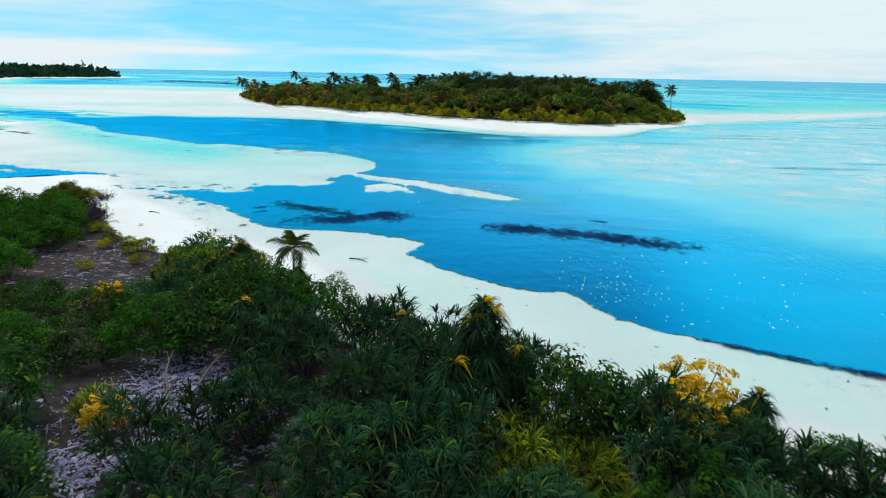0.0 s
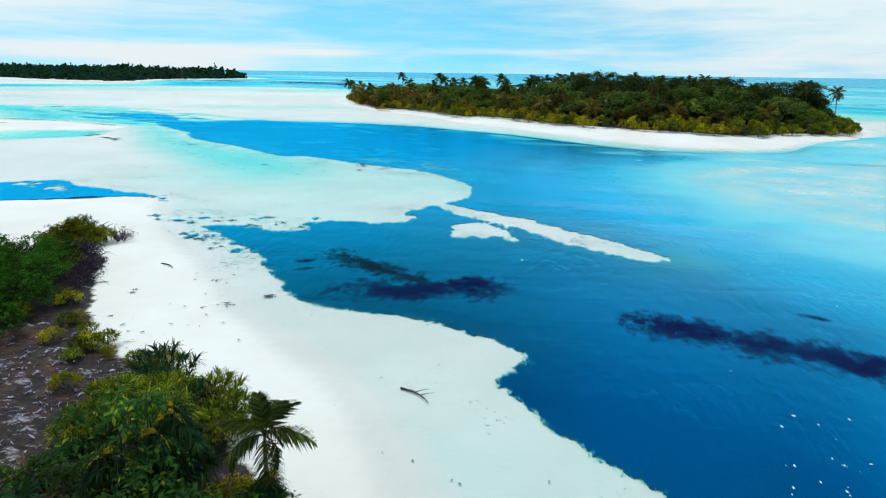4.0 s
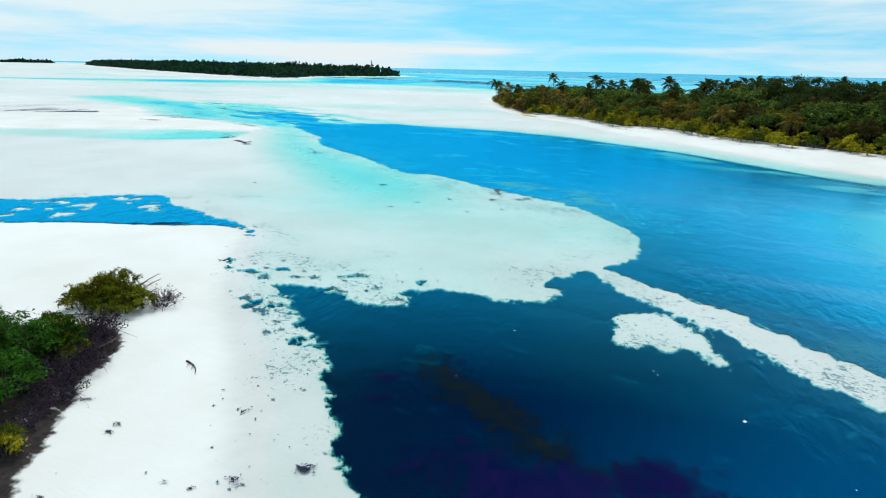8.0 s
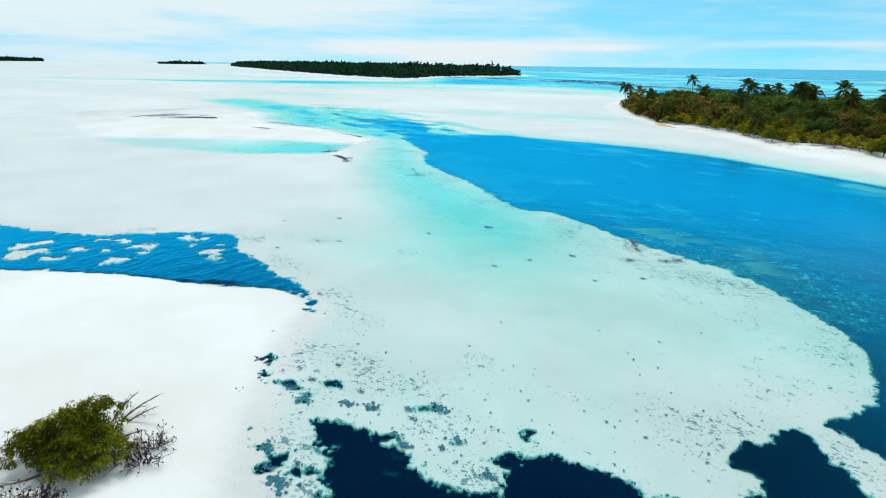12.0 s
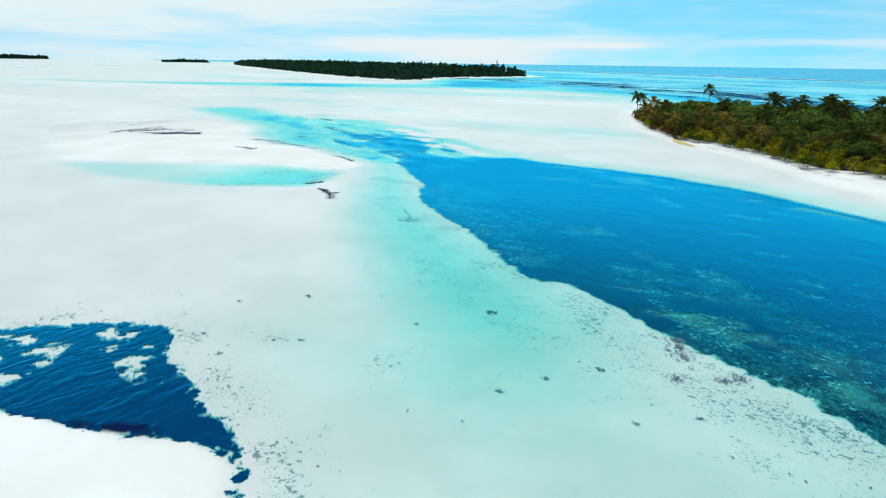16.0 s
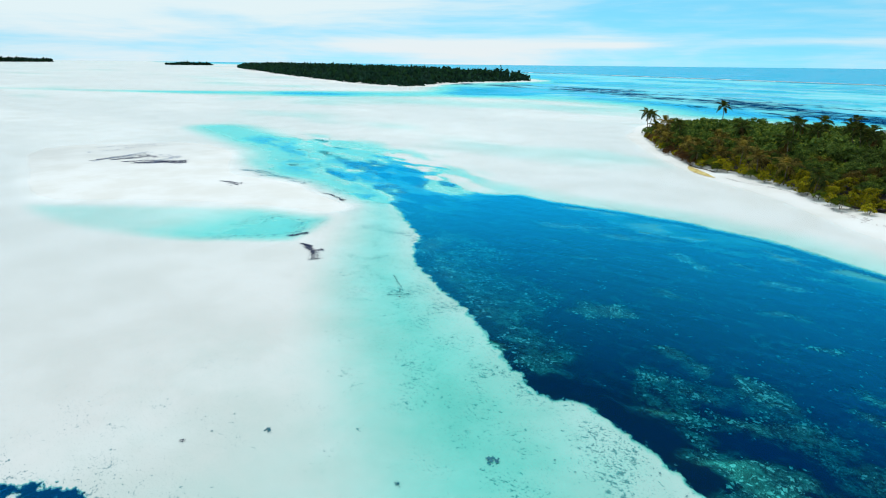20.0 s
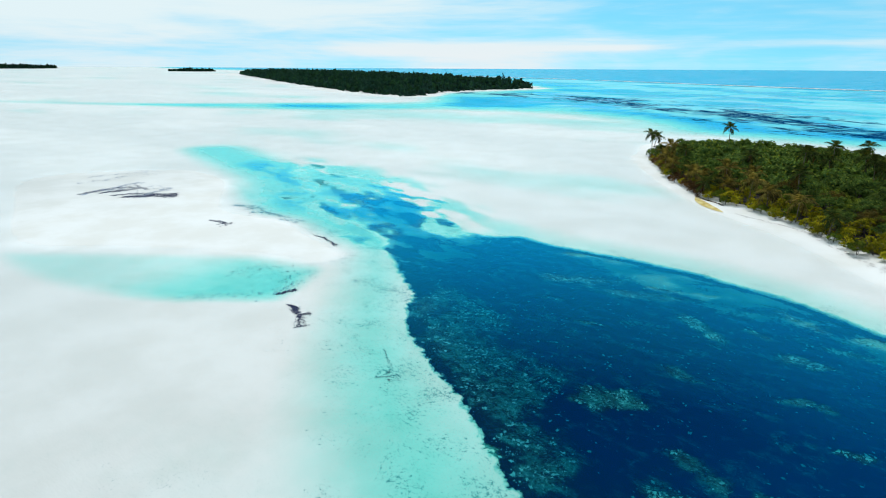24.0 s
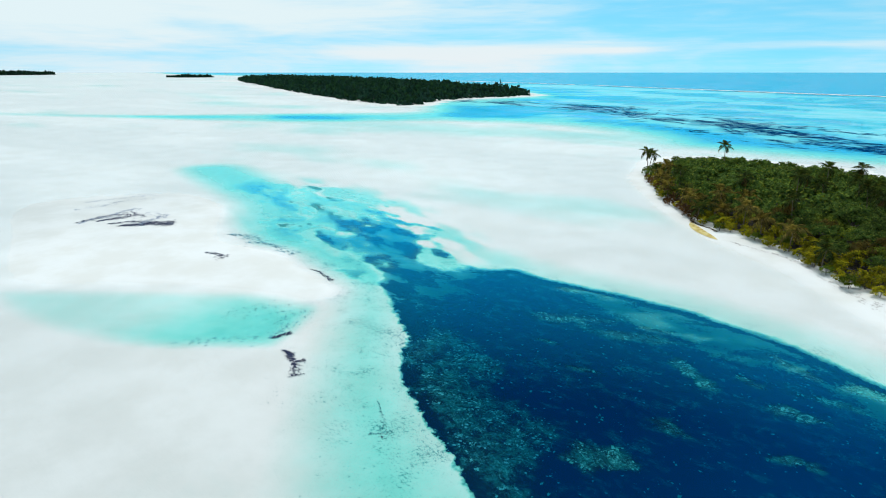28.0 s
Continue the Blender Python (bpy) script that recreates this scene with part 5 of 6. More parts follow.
def build_wood():
    """The woods of the island across the channel."""
    rng = np.random.default_rng(8)
    kinds = [make_tree(101, 3.0, 5.4, LEAF_WOOD, 24, 96, 0.36, "dark green broadleaf tree in the island wood"), make_tree(102, 3.6, 6.2, LEAF_WOOD, 28, 100, 0.38, "broad dark tree crown in the island wood"),
             make_tree(103, 2.6, 4.8, LEAF_FRESH, 22, 94, 0.35, "mid-green bushy tree of the island wood")]
    kinds.append(make_tree(108, 2.8, 5.0, LEAF_TAWNY, 22, 94, 0.35, "brownish olive tree in the island wood"))
    big = [make_tree(104, 5.2, 13.4, LEAF_DUSK, 44, 150, 0.40, "tall spreading dark tree above the island wood", "tall_tree")]
    edge = [make_shrub(105, 1.9, 1.9, 2.6, LEAF_OLIVE, 34, 40, 0.32, 0.18, "yellow-green beach shrub along the island sand", "beach_shrub", 0.6), make_shrub(106, 1.8, 2.0, 3.0, LEAF_FRESH, 34, 40, 0.32, 0.18, "green beach shrub along the island sand", "beach_shrub", 0.6),
            make_shrub(107, 1.7, 1.7, 2.4, LEAF_BROWN, 30, 40, 0.32, 0.17, "brownish withered shrub by the island beach", "beach_shrub", 0.6)]

    spots = scatter(rng, ISLE_WOOD, lambda x, y, e: 2.3 if e < 5 else (3.5 if e < 30 else 4.6), 30000, None, 0.3)
    spots.sort(key=lambda q: math.hypot(q[0] + 15, q[1] - 110))
    zs = ground_heights([(a[0], a[1]) for a in spots])
    count, rest = {"edge": 0, "tree": 0}, []
    for (x, y, e), z in zip(spots, zs):
        if e < 5.0 + 6.0 * rng.random():
            src = edge[2] if (x < -62 and rng.random() < 0.4) else edge[0] if (rng.random() < (0.78 if x < 55 else 0.2)) else edge[1]
            size, kind = rng.uniform(0.75, 1.15) * (0.75 + 0.055 * e), "edge"
        else:
            rise = 0.72 + 0.30 * min(1, (e - 5) / 18) + (0.42 * min(1, (e - 5) / 10) if x > -5 else 0)
            src, size, kind = kinds[3 if rng.random() < 0.16 else int(rng.integers(3))], rise * rng.uniform(0.78, 1.25), "tree"
        turn = rng.uniform(0, 360)
        count[kind] += 1
        if count[kind] <= 280:
            plant(src, x, y, z, size, turn)
        else:
            rest.append((src, pose(x, y, z, 0, 0, turn) @ Matrix.Scale(size, 4)))
    pieces = []
    for src, m in rest:
        me = next(c for c in src.children if c.name.startswith(("crown", "foliage"))).data
        v = np.empty(len(me.vertices) * 3, np.float32)
        me.vertices.foreach_get("co", v)
        m = np.array(m)
        v = v.reshape(-1, 4, 3)
        v = v[::5]
        grown = v.mean(1, keepdims=True) + (v - v.mean(1, keepdims=True)) * 1.9
        pieces.append((grown.reshape(-1, 3) @ m[:3, :3].T + m[:3, 3], np.arange(grown.shape[0] * 4).reshape(-1, 4)))
    tagged(new("island_wood", raw_mesh("island_wood", *join(pieces), LEAF_WOOD)), "dense dark green wood on the far side of the island", "wood", kind="stuff")
    for x, y, s in ((8, 212, 1.0), (13, 217, 1.03), (20, 212, 0.95), (26, 206, 0.93), (31, 210, 0.9), (3, 222, 0.9), (40, 203, 0.92), (45, 205, 0.93), (62, 205, 0.86), (68, 207, 0.88), (50, 212, 0.9), (56, 198, 0.78), (35, 216, 0.92), (16, 205, 0.85), (72, 213, 0.82), (22, 222, 0.95), (36, 195, 0.7), (10, 200, 0.74), (48, 194, 0.68), (24, 192, 0.62)):
        plant(big[0], x, y, 1.2, s, rng.uniform(0, 360))
    # palms: place and height of the crown
    palms = [(-105.6, 313, 8.2, 0), (-104.2, 310.5, 7.6, 0), (-79.5, 319.7, 11.6, 0), (-49.3, 264.7, 11.6, 1), (-35.7, 295, 10.8, 5), (-60, 257, 5.6, 1), (-68.9, 244.5, 3.9, 2), (-45, 300, 9.4, 1), (-92, 290, 7.0, 0), (-85.5, 285, 6.7, 0), (-48.3, 273.3, 10.3, 0), (-43, 268, 9.6, 0), (-33, 262, 10.6, 1), (-31, 259, 9.8, 0),
             (-23.6, 255, 11.5, 1), (-11.5, 250, 11.4, 0), (-9.1, 248, 11.0, 0), (-0.5, 240, 12.2, 4), (-2.5, 243, 10.5, 1), (25, 205, 11.2, 5), (35, 190, 7.6, 3), (53, 189, 5.6, 5), (90, 238, 9.2, 0), (-57, 240, 6.6, 1), (-67, 248, 4.2, 1),
             (-70, 251, 4.0, 2), (-63, 246, 3.8, 1), (-35.3, 275, 10.5, 1), (-19, 219, 5.6, 2), (-13, 214, 5.2, 1), (2, 203, 6.0, 2), (14, 196, 6.4, 2), (44, 186, 5.2, 3), (-26, 226, 6.3, 1), (60, 192, 5.6, 2), (-74, 256, 4.4, 1), (-78, 262, 4.6, 1), (-84, 268, 4.4, 1), (-90, 280, 5.0, 1), (-96, 292, 5.2, 1), (-52, 234, 5.4, 1), (-45, 227, 5.2, 1), (-38, 217, 4.8, 1), (-5, 195, 5.6, 2), (8, 186, 5.4, 2), (20, 178, 5.2, 1), (28, 176, 5.6, 2), (50, 180, 5.2, 2)]
    for x, y, e in scatter(rng, ISLE_WOOD, 9.0, 400, lambda x, y: y - 0.25 * x < 285, 6.0)[:36]:
        palms.append((x, y, 7.0 + 0.07 * min(e, 30) + rng.uniform(-0.6, 1.2) + (2.2 if x > -5 else 0), int(rng.integers(1, 4))))
    for i, (x, y, top, brown) in enumerate(palms):
        z = ground_z(x, y)
        tall = top - z > 7
        make_palm(200 + i, top - z, 0.9 if tall else 0.4, "tall coconut palm standing above the island wood" if tall else "short coconut palm at the edge of the island wood", 14, max(brown, 1), (x, y, z), not tall and i % 3 > 0)


build_wood()


def build_far_woods(name, pts, spacing, height, label, seed, quads=16):
    """A distant wooded island: ragged crowns too small to tell apart."""
    rng = np.random.default_rng(seed)
    spots = scatter(rng, pts, spacing, 30000)
    pieces = []
    for x, y, e in spots:
        h = height * rng.uniform(0.6, 1.15) * min(1.0, 0.4 + e / (spacing * 4)) * (0.62 + 0.7 * rough_noise(np.array([x]), np.array([y]), spacing * 7, seed)[0])
        r = spacing * rng.uniform(0.45, 0.75)
        n = quads
        u = rng.uniform(0, 1, n)
        a = rng.uniform(0, 6.283, n)
        rr = r * np.sqrt(1 - u ** 1.5) * rng.uniform(0.5, 1.1, n)
        c = np.stack([x + rr * np.cos(a), y + rr * np.sin(a), h * (0.12 + 0.82 * u)], 1)
        nrm = np.stack([np.cos(a), np.sin(a), np.full(n, 0.6)], 1)
        nrm /= np.linalg.norm(nrm, axis=1, keepdims=True)
        pieces.append(leaf_cloud(rng, c, nrm, r * 1.1, r * 0.9, 0.0))
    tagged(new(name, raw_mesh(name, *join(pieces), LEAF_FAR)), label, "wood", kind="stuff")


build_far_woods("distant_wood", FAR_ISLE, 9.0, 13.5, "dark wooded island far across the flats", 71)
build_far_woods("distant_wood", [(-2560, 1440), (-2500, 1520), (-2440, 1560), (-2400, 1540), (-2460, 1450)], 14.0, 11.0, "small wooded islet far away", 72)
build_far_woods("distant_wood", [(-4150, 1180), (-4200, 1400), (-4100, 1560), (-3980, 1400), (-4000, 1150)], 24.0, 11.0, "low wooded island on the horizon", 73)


def build_weed_beds():
    """Low mounds of weed that come close under the surface."""
    rng = np.random.default_rng(12)
    for n, (x, y, a, b, turn) in enumerate(WEED_BEDS):
        u, v = np.meshgrid(np.linspace(-1.3, 1.3, 130), np.linspace(-1.3, 1.3, 60))
        u, v = u.ravel(), v.ravel()
        c, s = math.cos(radians(turn)), math.sin(radians(turn))
        px, py = x + u * a * c - v * b * s, y + u * a * s + v * b * c
        r = np.hypot(u, v) + 1.5 * (rough_noise(px, py, 2.2, 80 + n) - 0.5) + 0.9 * (rough_noise(px, py, 0.6, 90 + n) - 0.5)
        i = np.arange(130 * 60).reshape(60, 130)
        q = np.stack([i[:-1, :-1], i[:-1, 1:], i[1:, 1:], i[1:, :-1]], -1).reshape(-1, 4)
        q = q[(r[q] < 1.15).any(1)]
        me = raw_mesh("seagrass_bed", np.stack([px, py, 0.012 + 0.01 * rng.random(len(px)) + 0.02 * soft_step(1 - r, 0, 0.6)], 1), q, WEED_OLIVE if n == 3 else WEED_PURPLE, True)
        me.attributes.new("cover", "FLOAT", "POINT").data.foreach_set("value", (1 - r).astype(np.float32))
        tagged(new("seagrass_bed", me), "olive brown weed bed close under the surface" if n == 3 else "dark purple weed bed close under the surface", "seagrass", kind="stuff")


build_weed_beds()


def flakes(rng, spots, size, lift=0.03, grain=False, full=1.0):
    """Small ragged flakes lying about the given places."""
    v, f = [], []
    for x, y, z, s in spots:
        a = rng.uniform(0, 6.283) if not grain else rng.normal() * 0.25
        for t in range(2):
            ca, sa = math.cos(a + t), math.sin(a + t)
            l, w = s * rng.uniform(0.6, 1.2) * (1.9 if grain else 1), s * rng.uniform(0.15, 0.45) * (0.6 if grain else full)
            n = len(v)
            v += [(x + ca * l, y + sa * l, z + lift), (x - sa * w, y + ca * w, z + lift * 1.6), (x - ca * l * 0.8, y - sa * l * 0.8, z + lift), (x + sa * w, y - ca * w, z + lift * 1.3)]
            f.append((n, n + 1, n + 2, n + 3))
    return np.array(v), np.array(f)


def build_branch(name, x, y, length, turn, mat, label, twigs=6, seed=1, rise=0.12):
    """A forked branch lying on the sand."""
    rng = np.random.default_rng(seed)
    ob = new(name)
    pts = [Vector((length * (t - 0.5), 0.12 * length * math.sin(t * 3.0), 0.05 + rise * t)) for t in np.linspace(0, 1, 6)]
    child("stem", raw_mesh("stem", *tube(pts, np.linspace(0.042, 0.012, 6) * length ** 0.5, 6), mat, True), ob)
    for i in range(twigs):
        p = pts[1 + i % 4]
        a = rng.uniform(-1.2, 1.2)
        ln = length * rng.uniform(0.15, 0.4)
        q = p + Vector((ln * math.cos(a), ln * math.sin(a), ln * rng.uniform(0.0, 0.35)))
        child("twig", raw_mesh("twig", *tube([p, p.lerp(q, 0.5) + Vector((0, 0, 0.04)), q], [0.02 * length ** 0.5, 0.014, 0.005], 4), mat, True), ob)
    ob.matrix_basis = pose(x, y, max(ground_z(x, y), -0.02), 0, 0, turn)
    return tagged(ob, label, "branch")


def weed_pile(name, x, y, r, turn, stretch, label, seed, count=120, mat=None):
    """A heap of washed-up dark weed."""
    rng = np.random.default_rng(seed)
    a, d = rng.uniform(0, 6.283, count), np.abs(rng.normal(size=count)) * 0.5
    u, v = r * d * np.cos(a), r * d * np.sin(a) * stretch
    grain = r > 5
    if grain:  # combed into streaks by the tide
        v = np.round(v / (0.09 * r)) * 0.09 * r + 0.012 * r * rng.normal(size=count) + 0.1 * u * np.sin(np.round(v / (0.09 * r)))
    z0 = max(ground_z(x, y), 0.0)
    pts = [(p, q, 0.10 * math.exp(-dd * 2) * r * 0.3 * rng.random(), s) for p, q, dd, s in zip(u, v, d, rng.uniform(0.05, 0.16, count) * r ** (0.42 if grain else 0.6))]
    ob = new(name, raw_mesh(name, *flakes(rng, pts, r, 0.03, grain), mat or WEED))
    ob.matrix_basis = pose(x, y, z0 + 0.02, 0, 0, turn)
    return tagged(ob, label, "seaweed", kind="stuff")


def build_beach():
    # the lone shrubs on the open sand, with their dead wood
    rng = np.random.default_rng(17)
    lone = make_shrub(51, 1.5, 1.25, 1.8, LEAF_MIX, 54, 46, 0.17, 0.075, "olive green shrub alone on the white sand", "beach_shrub", 0.34)
    for x, y, s, t in ((-39.9, 58.2, 0.85, 0), (-39.7, 59.6, 1.0, 70), (-40.0, 61.0, 0.95, 150), (-38.9, 60.4, 0.7, 100), (-40.9, 59.0, 0.65, 200), (-36.9, 55.0, 0.75, 30), (-38.6, 55.4, 0.6, 90), (-35.2, 54.4, 0.6, 200)):
        plant(lone, x, y, ground_z(x, y), s, t)
    plant(SHRUBS[3], -40.3, 59.9, ground_z(-40.3, 59.9), 0.95, 20)
    for n, (x, y, ln, t) in enumerate(((-40.2, 63.0, 1.8, 70), (-39.6, 62.8, 1.5, 40), (-40.8, 62.6, 1.6, 100), (-38.4, 61.6, 1.5, 20), (-38.2, 58.8, 1.7, -40), (-38.8, 57.2, 1.9, -80), (-34.0, 55.6, 1.6, 20), (-37.4, 57.4, 1.6, 310))):
        build_branch("dead_branch", x, y, ln, t, TWIG, "bare forked dead branch under the lone shrub", 8, 300 + n, 0.8)
    dead = make_dead_bush(53, 1.1, 1.1, "leafless purple-brown bush on the dune edge")
    for x, y, s in ((-36.6, 56.6, 1.1), (-35.2, 56.0, 0.95), (-34.6, 55.0, 1.0), (-35.6, 54.2, 0.9), (-33.4, 53.4, 0.8), (-32.4, 52.0, 0.9), (-33.2, 51.2, 0.8), (-31.2, 50.6, 0.65), (-36.8, 61.4, 0.95), (-37.4, 62.2, 0.7), (-41.6, 60.4, 0.7), (-36.0, 52.6, 0.6), (-31.4, 48.6, 0.5), (-33.8, 54.2, 1.0), (-32.8, 53.0, 1.0), (-31.6, 51.4, 0.9), (-35.8, 56.8, 1.0), (-30.6, 49.6, 0.7), (-37.4, 57.4, 0.9), (-34.2, 52.2, 0.8)):
        plant(dead, x, y, ground_z(x, y), s, rng.uniform(0, 360))
    for x, y, s in ((-39.0, 58.9, 0.5), (-38.1, 60.3, 0.45), (-40.4, 60.7, 0.52), (-36.6, 54.6, 0.5)):
        plant(SHRUBS[2], x, y, ground_z(x, y), s, rng.uniform(0, 360))
    for x, y, s in ((-37.7, 59.4, 0.75), (-37.5, 60.5, 0.7), (-38.4, 59.0, 0.8)):
        plant(lone, x, y, ground_z(x, y), s, rng.uniform(0, 360))
    for x, y, s in ((-30.0, 48.2, 0.5), (-25.3, 44.6, 0.4), (-27.3, 45.3, 0.4), (-23.4, 43.6, 0.5), (-24.2, 42.9, 0.42), (-18.6, 41.8, 0.6), (-20.4, 42.2, 0.45), (-23.8, 41.8, 0.36), (-34.6, 53.8, 0.4)):
        plant(STRAPS[2], x, y, ground_z(x, y), s, rng.uniform(0, 360))
    # low plants on the bare soil
    for x, y, s in ((-29.4, 47.8, 0.55), (-23.9, 43.2, 0.5), (-26.4, 43.4, 0.45), (-21.8, 39.3, 0.5), (-19.0, 42.1, 0.6), (-19.0, 30.6, 0.8), (-30.5, 45.4, 0.5), (-27.0, 45.8, 0.4), (-24.6, 37.6, 0.4), (-22.4, 42.6, 0.35)):
        plant(SHRUBS[3] if y > 35 else GOLD, x, y, ground_z(x, y), s if y > 35 else 0.4, rng.uniform(0, 360))
    for x, y, s in ((-16.2, 38.4, 1.0), (-14.6, 39.4, 0.95), (-17.8, 37.6, 1.0), (-15.2, 37.0, 1.05), (-18.9, 38.8, 0.7), (-13.4, 38.4, 0.9)):
        plant(STRAPS[2], x, y, ground_z(x, y), s, rng.uniform(0, 360))
    # driftwood and washed-up weed
    build_branch("driftwood", -6.6, 42.9, 1.9, -35, DRIFT, "dark drift branch on the pale sand", 3, 401, 0.05)
    build_branch("driftwood", -29.0, 56.5, 1.7, -30, DRIFT, "thin drift stick half buried in sand", 2, 402, 0.02)
    for n, (x, y, r, t, s) in enumerate(((-30.5, 52.0, 0.7, 40, 0.4), (-27.5, 50.8, 0.6, 20, 0.6), (-21.0, 51.2, 0.7, 0, 0.7), (-21.9, 50.0, 0.35, 30, 0.6), (-27.7, 51.4, 0.5, 0, 0.7), (-26.0, 47.1, 0.4, 10, 0.5), (-23.9, 54.9, 0.7, 80, 0.35), (-18.9, 52.9, 1.0, 20, 0.6),
                                        (-65.4, 92.2, 0.7, 30, 0.6), (-56.6, 89.3, 0.6, 0, 0.4), (-71.0, 123.0, 0.8, 0, 0.5))):
        weed_pile("seaweed", x, y, r * 0.55, t, s, "dark seaweed washed up on the pale sand", 500 + n, 36 if r < 1 else 130)
    for n, (x, y, r, s) in enumerate(((-31.3, 109.1, 1.0, 0.6), (-30.2, 106.6, 0.9, 1.4), (-26.1, 106.0, 0.9, 1.0), (-29.6, 103.0, 0.7, 0.8), (-30.8, 108.0, 1.3, 0.8), (-26.8, 104.8, 0.7, 0.9))):
        weed_pile("seaweed", x, y, r * 1.5, 20.0 * n, s, "sparse purple-grey weed caught on the bar", 530 + n, 60, WEED_SLATE)
    # wrack left in thin streaks: ends of each streak, flecks, scatter, fleck size
    for n, (ends, count, wide, size, mat) in enumerate((
            (((-198, 142.3), (-203, 161)), 150, 0.7, 0.42, WEED_BLUE), (((-196.4, 146), (-194.4, 157.4)), 220, 1.0, 0.42, WEED), (((-187.4, 147.5), (-178.4, 157.5)), 420, 1.3, 0.46, WEED), (((-200, 142), (-199, 158)), 160, 1.2, 0.4, WEED), (((-192, 147), (-184, 155)), 160, 1.0, 0.4, WEED), (((-184, 151), (-189.1, 162.3)), 120, 0.8, 0.42, WEED_BLUE), (((-200, 148), (-192, 161)), 80, 2.0, 0.35, WEED_BLUE),
            (((-223, 154), (-218, 174)), 90, 1.2, 0.4, WEED_BLUE), (((-215, 148), (-214, 170)), 90, 1.4, 0.4, WEED_BLUE), (((-148.9, 149), (-142, 149.2)), 110, 0.6, 0.32, WEED), (((-159, 161.4), (-146, 161.2)), 120, 1.2, 0.36, WEED_SEA), (((-148, 161), (-132.6, 160.2)), 110, 0.7, 0.34, WEED_SEA), (((-121.5, 156), (-113, 153.6)), 90, 0.22, 0.28, WEED),
            (((-113, 119.4), (-103, 129.6)), 60, 0.7, 0.22, WEED_SEA), (((-101.5, 131), (-105.5, 141.5)), 120, 1.2, 0.22, WEED_SEA), (((-101.6, 131.2), (-100.6, 134)), 90, 0.3, 0.26, WEED), (((-116, 132), (-108, 139.5)), 70, 2.6, 0.2, WEED_TEAL), (((-97, 129.8), (-93.4, 128.4)), 140, 0.28, 0.24, WEED), (((-93.6, 128.5), (-89.6, 125.6)), 120, 0.45, 0.22, WEED), (((-92.8, 128.4), (-91.8, 129.6)), 50, 0.25, 0.2, WEED),
            (((-76.6, 128), (-71.9, 124)), 90, 0.1, 0.10, WEED_TEAL), (((-72.6, 122.6), (-70.4, 124.4)), 70, 0.35, 0.12, WEED_TEAL), (((-62, 236), (-73, 250)), 260, 0.35, 0.4, LEAF_BROWN), (((-57, 230), (-28, 201)), 220, 0.6, 0.22, TWIG), (((-28, 201), (10, 169)), 160, 0.6, 0.2, TWIG))):
        (ax, ay), (bx, by) = ends
        t = rng.random(count)
        bend = 0.07 * math.hypot(bx - ax, by - ay) * (np.sin(t * 3.14) + 0.35 * np.sin(t * 9 + n))
        off = wide * rng.normal(size=count) * (0.3 + t) + bend
        ln = math.hypot(bx - ax, by - ay)
        ux, uy = (bx - ax) / ln, (by - ay) / ln
        px, py = ax + ux * ln * t - uy * off, ay + uy * ln * t + ux * off
        z = np.maximum(ground_heights(np.stack([px, py], 1)), 0.0)
        # lay the flecks along the streak
        v, f = flakes(rng, [(u, w, h, s) for u, w, h, s in zip(px * ux + py * uy, -px * uy + py * ux, z, size * rng.uniform(0.3, 1.2, count))], 1, 0.02, True)
        v = np.stack([v[:, 0] * ux - v[:, 1] * uy, v[:, 0] * uy + v[:, 1] * ux, v[:, 2]], 1)
        tagged(new("seaweed_wrack", raw_mesh("seaweed_wrack", v, f, mat)), "thin streak of dried weed and litter on the sand", "seaweed", kind="stuff")
    # weed tufts growing on the bars round the head of the pool
    for x, y, r in ((-36.8, 69.6, 0.5), (-35.4, 69.2, 0.6), (-36.6, 70.9, 0.35), (-33.2, 70.4, 0.5), (-32, 70.8, 0.6), (-30.4, 72, 0.35), (-29, 73, 0.6), (-29.4, 69.9, 0.45), (-28.6, 69.5, 0.5), (-26.8, 71.4, 0.45), (-27, 70.4, 0.3), (-29.6, 71.4, 0.3), (-31.3, 64.3, 0.8), (-29.2, 63.4, 0.35), (-28.7, 62, 0.4), (-28.2, 62.6, 0.3),
                    (-33.6, 71.7, 0.3), (-36.7, 73, 0.3), (-31.6, 65.6, 0.35), (-24.3, 70.2, 0.5), (-33.6, 65.5, 0.5), (-32.5, 64.6, 0.45), (-61.5, 97, 0.5), (-46, 104.6, 0.8), (-55, 90.6, 0.4), (-34.4, 101, 0.5), (-37, 97.4, 0.4), (-38.6, 94, 0.4), (-49.6, 98.6, 0.35), (-30, 96, 0.35), (-27, 99, 0.4), (-62, 86.6, 0.35), (-58, 85.4, 0.4)):
        r = r * (0.66 if y < 80 else 0.55)
        n = int(20 + 40 * r)
        pts = [(x + r * 0.7 * rng.normal(), y + r * 0.45 * rng.normal(), 0.0, r * rng.uniform(0.12, 0.38)) for _ in range(n)]
        tagged(new("weed_tuft", raw_mesh("weed_tuft", *flakes(rng, pts, 1, 0.012, False, 2.2), WEED_TEAL)), "dark green weed tuft growing on the pale bar", "seaweed", "weed tufts on the bars", kind="stuff")
    # pale coral rubble and dead sticks in the open pocket of the thicket
    pts = [(x, y, 0.0, s) for x, y, s in zip(rng.normal(-10.4, 2.0, 2400), rng.normal(21.2, 2.6, 2400), rng.uniform(0.02, 0.10, 2400))]
    pts += [(x, y, 0.0, s) for x, y, s in zip(rng.normal(-12.9, 0.9, 120), rng.normal(16.2, 0.9, 120), rng.uniform(0.05, 0.22, 120))]
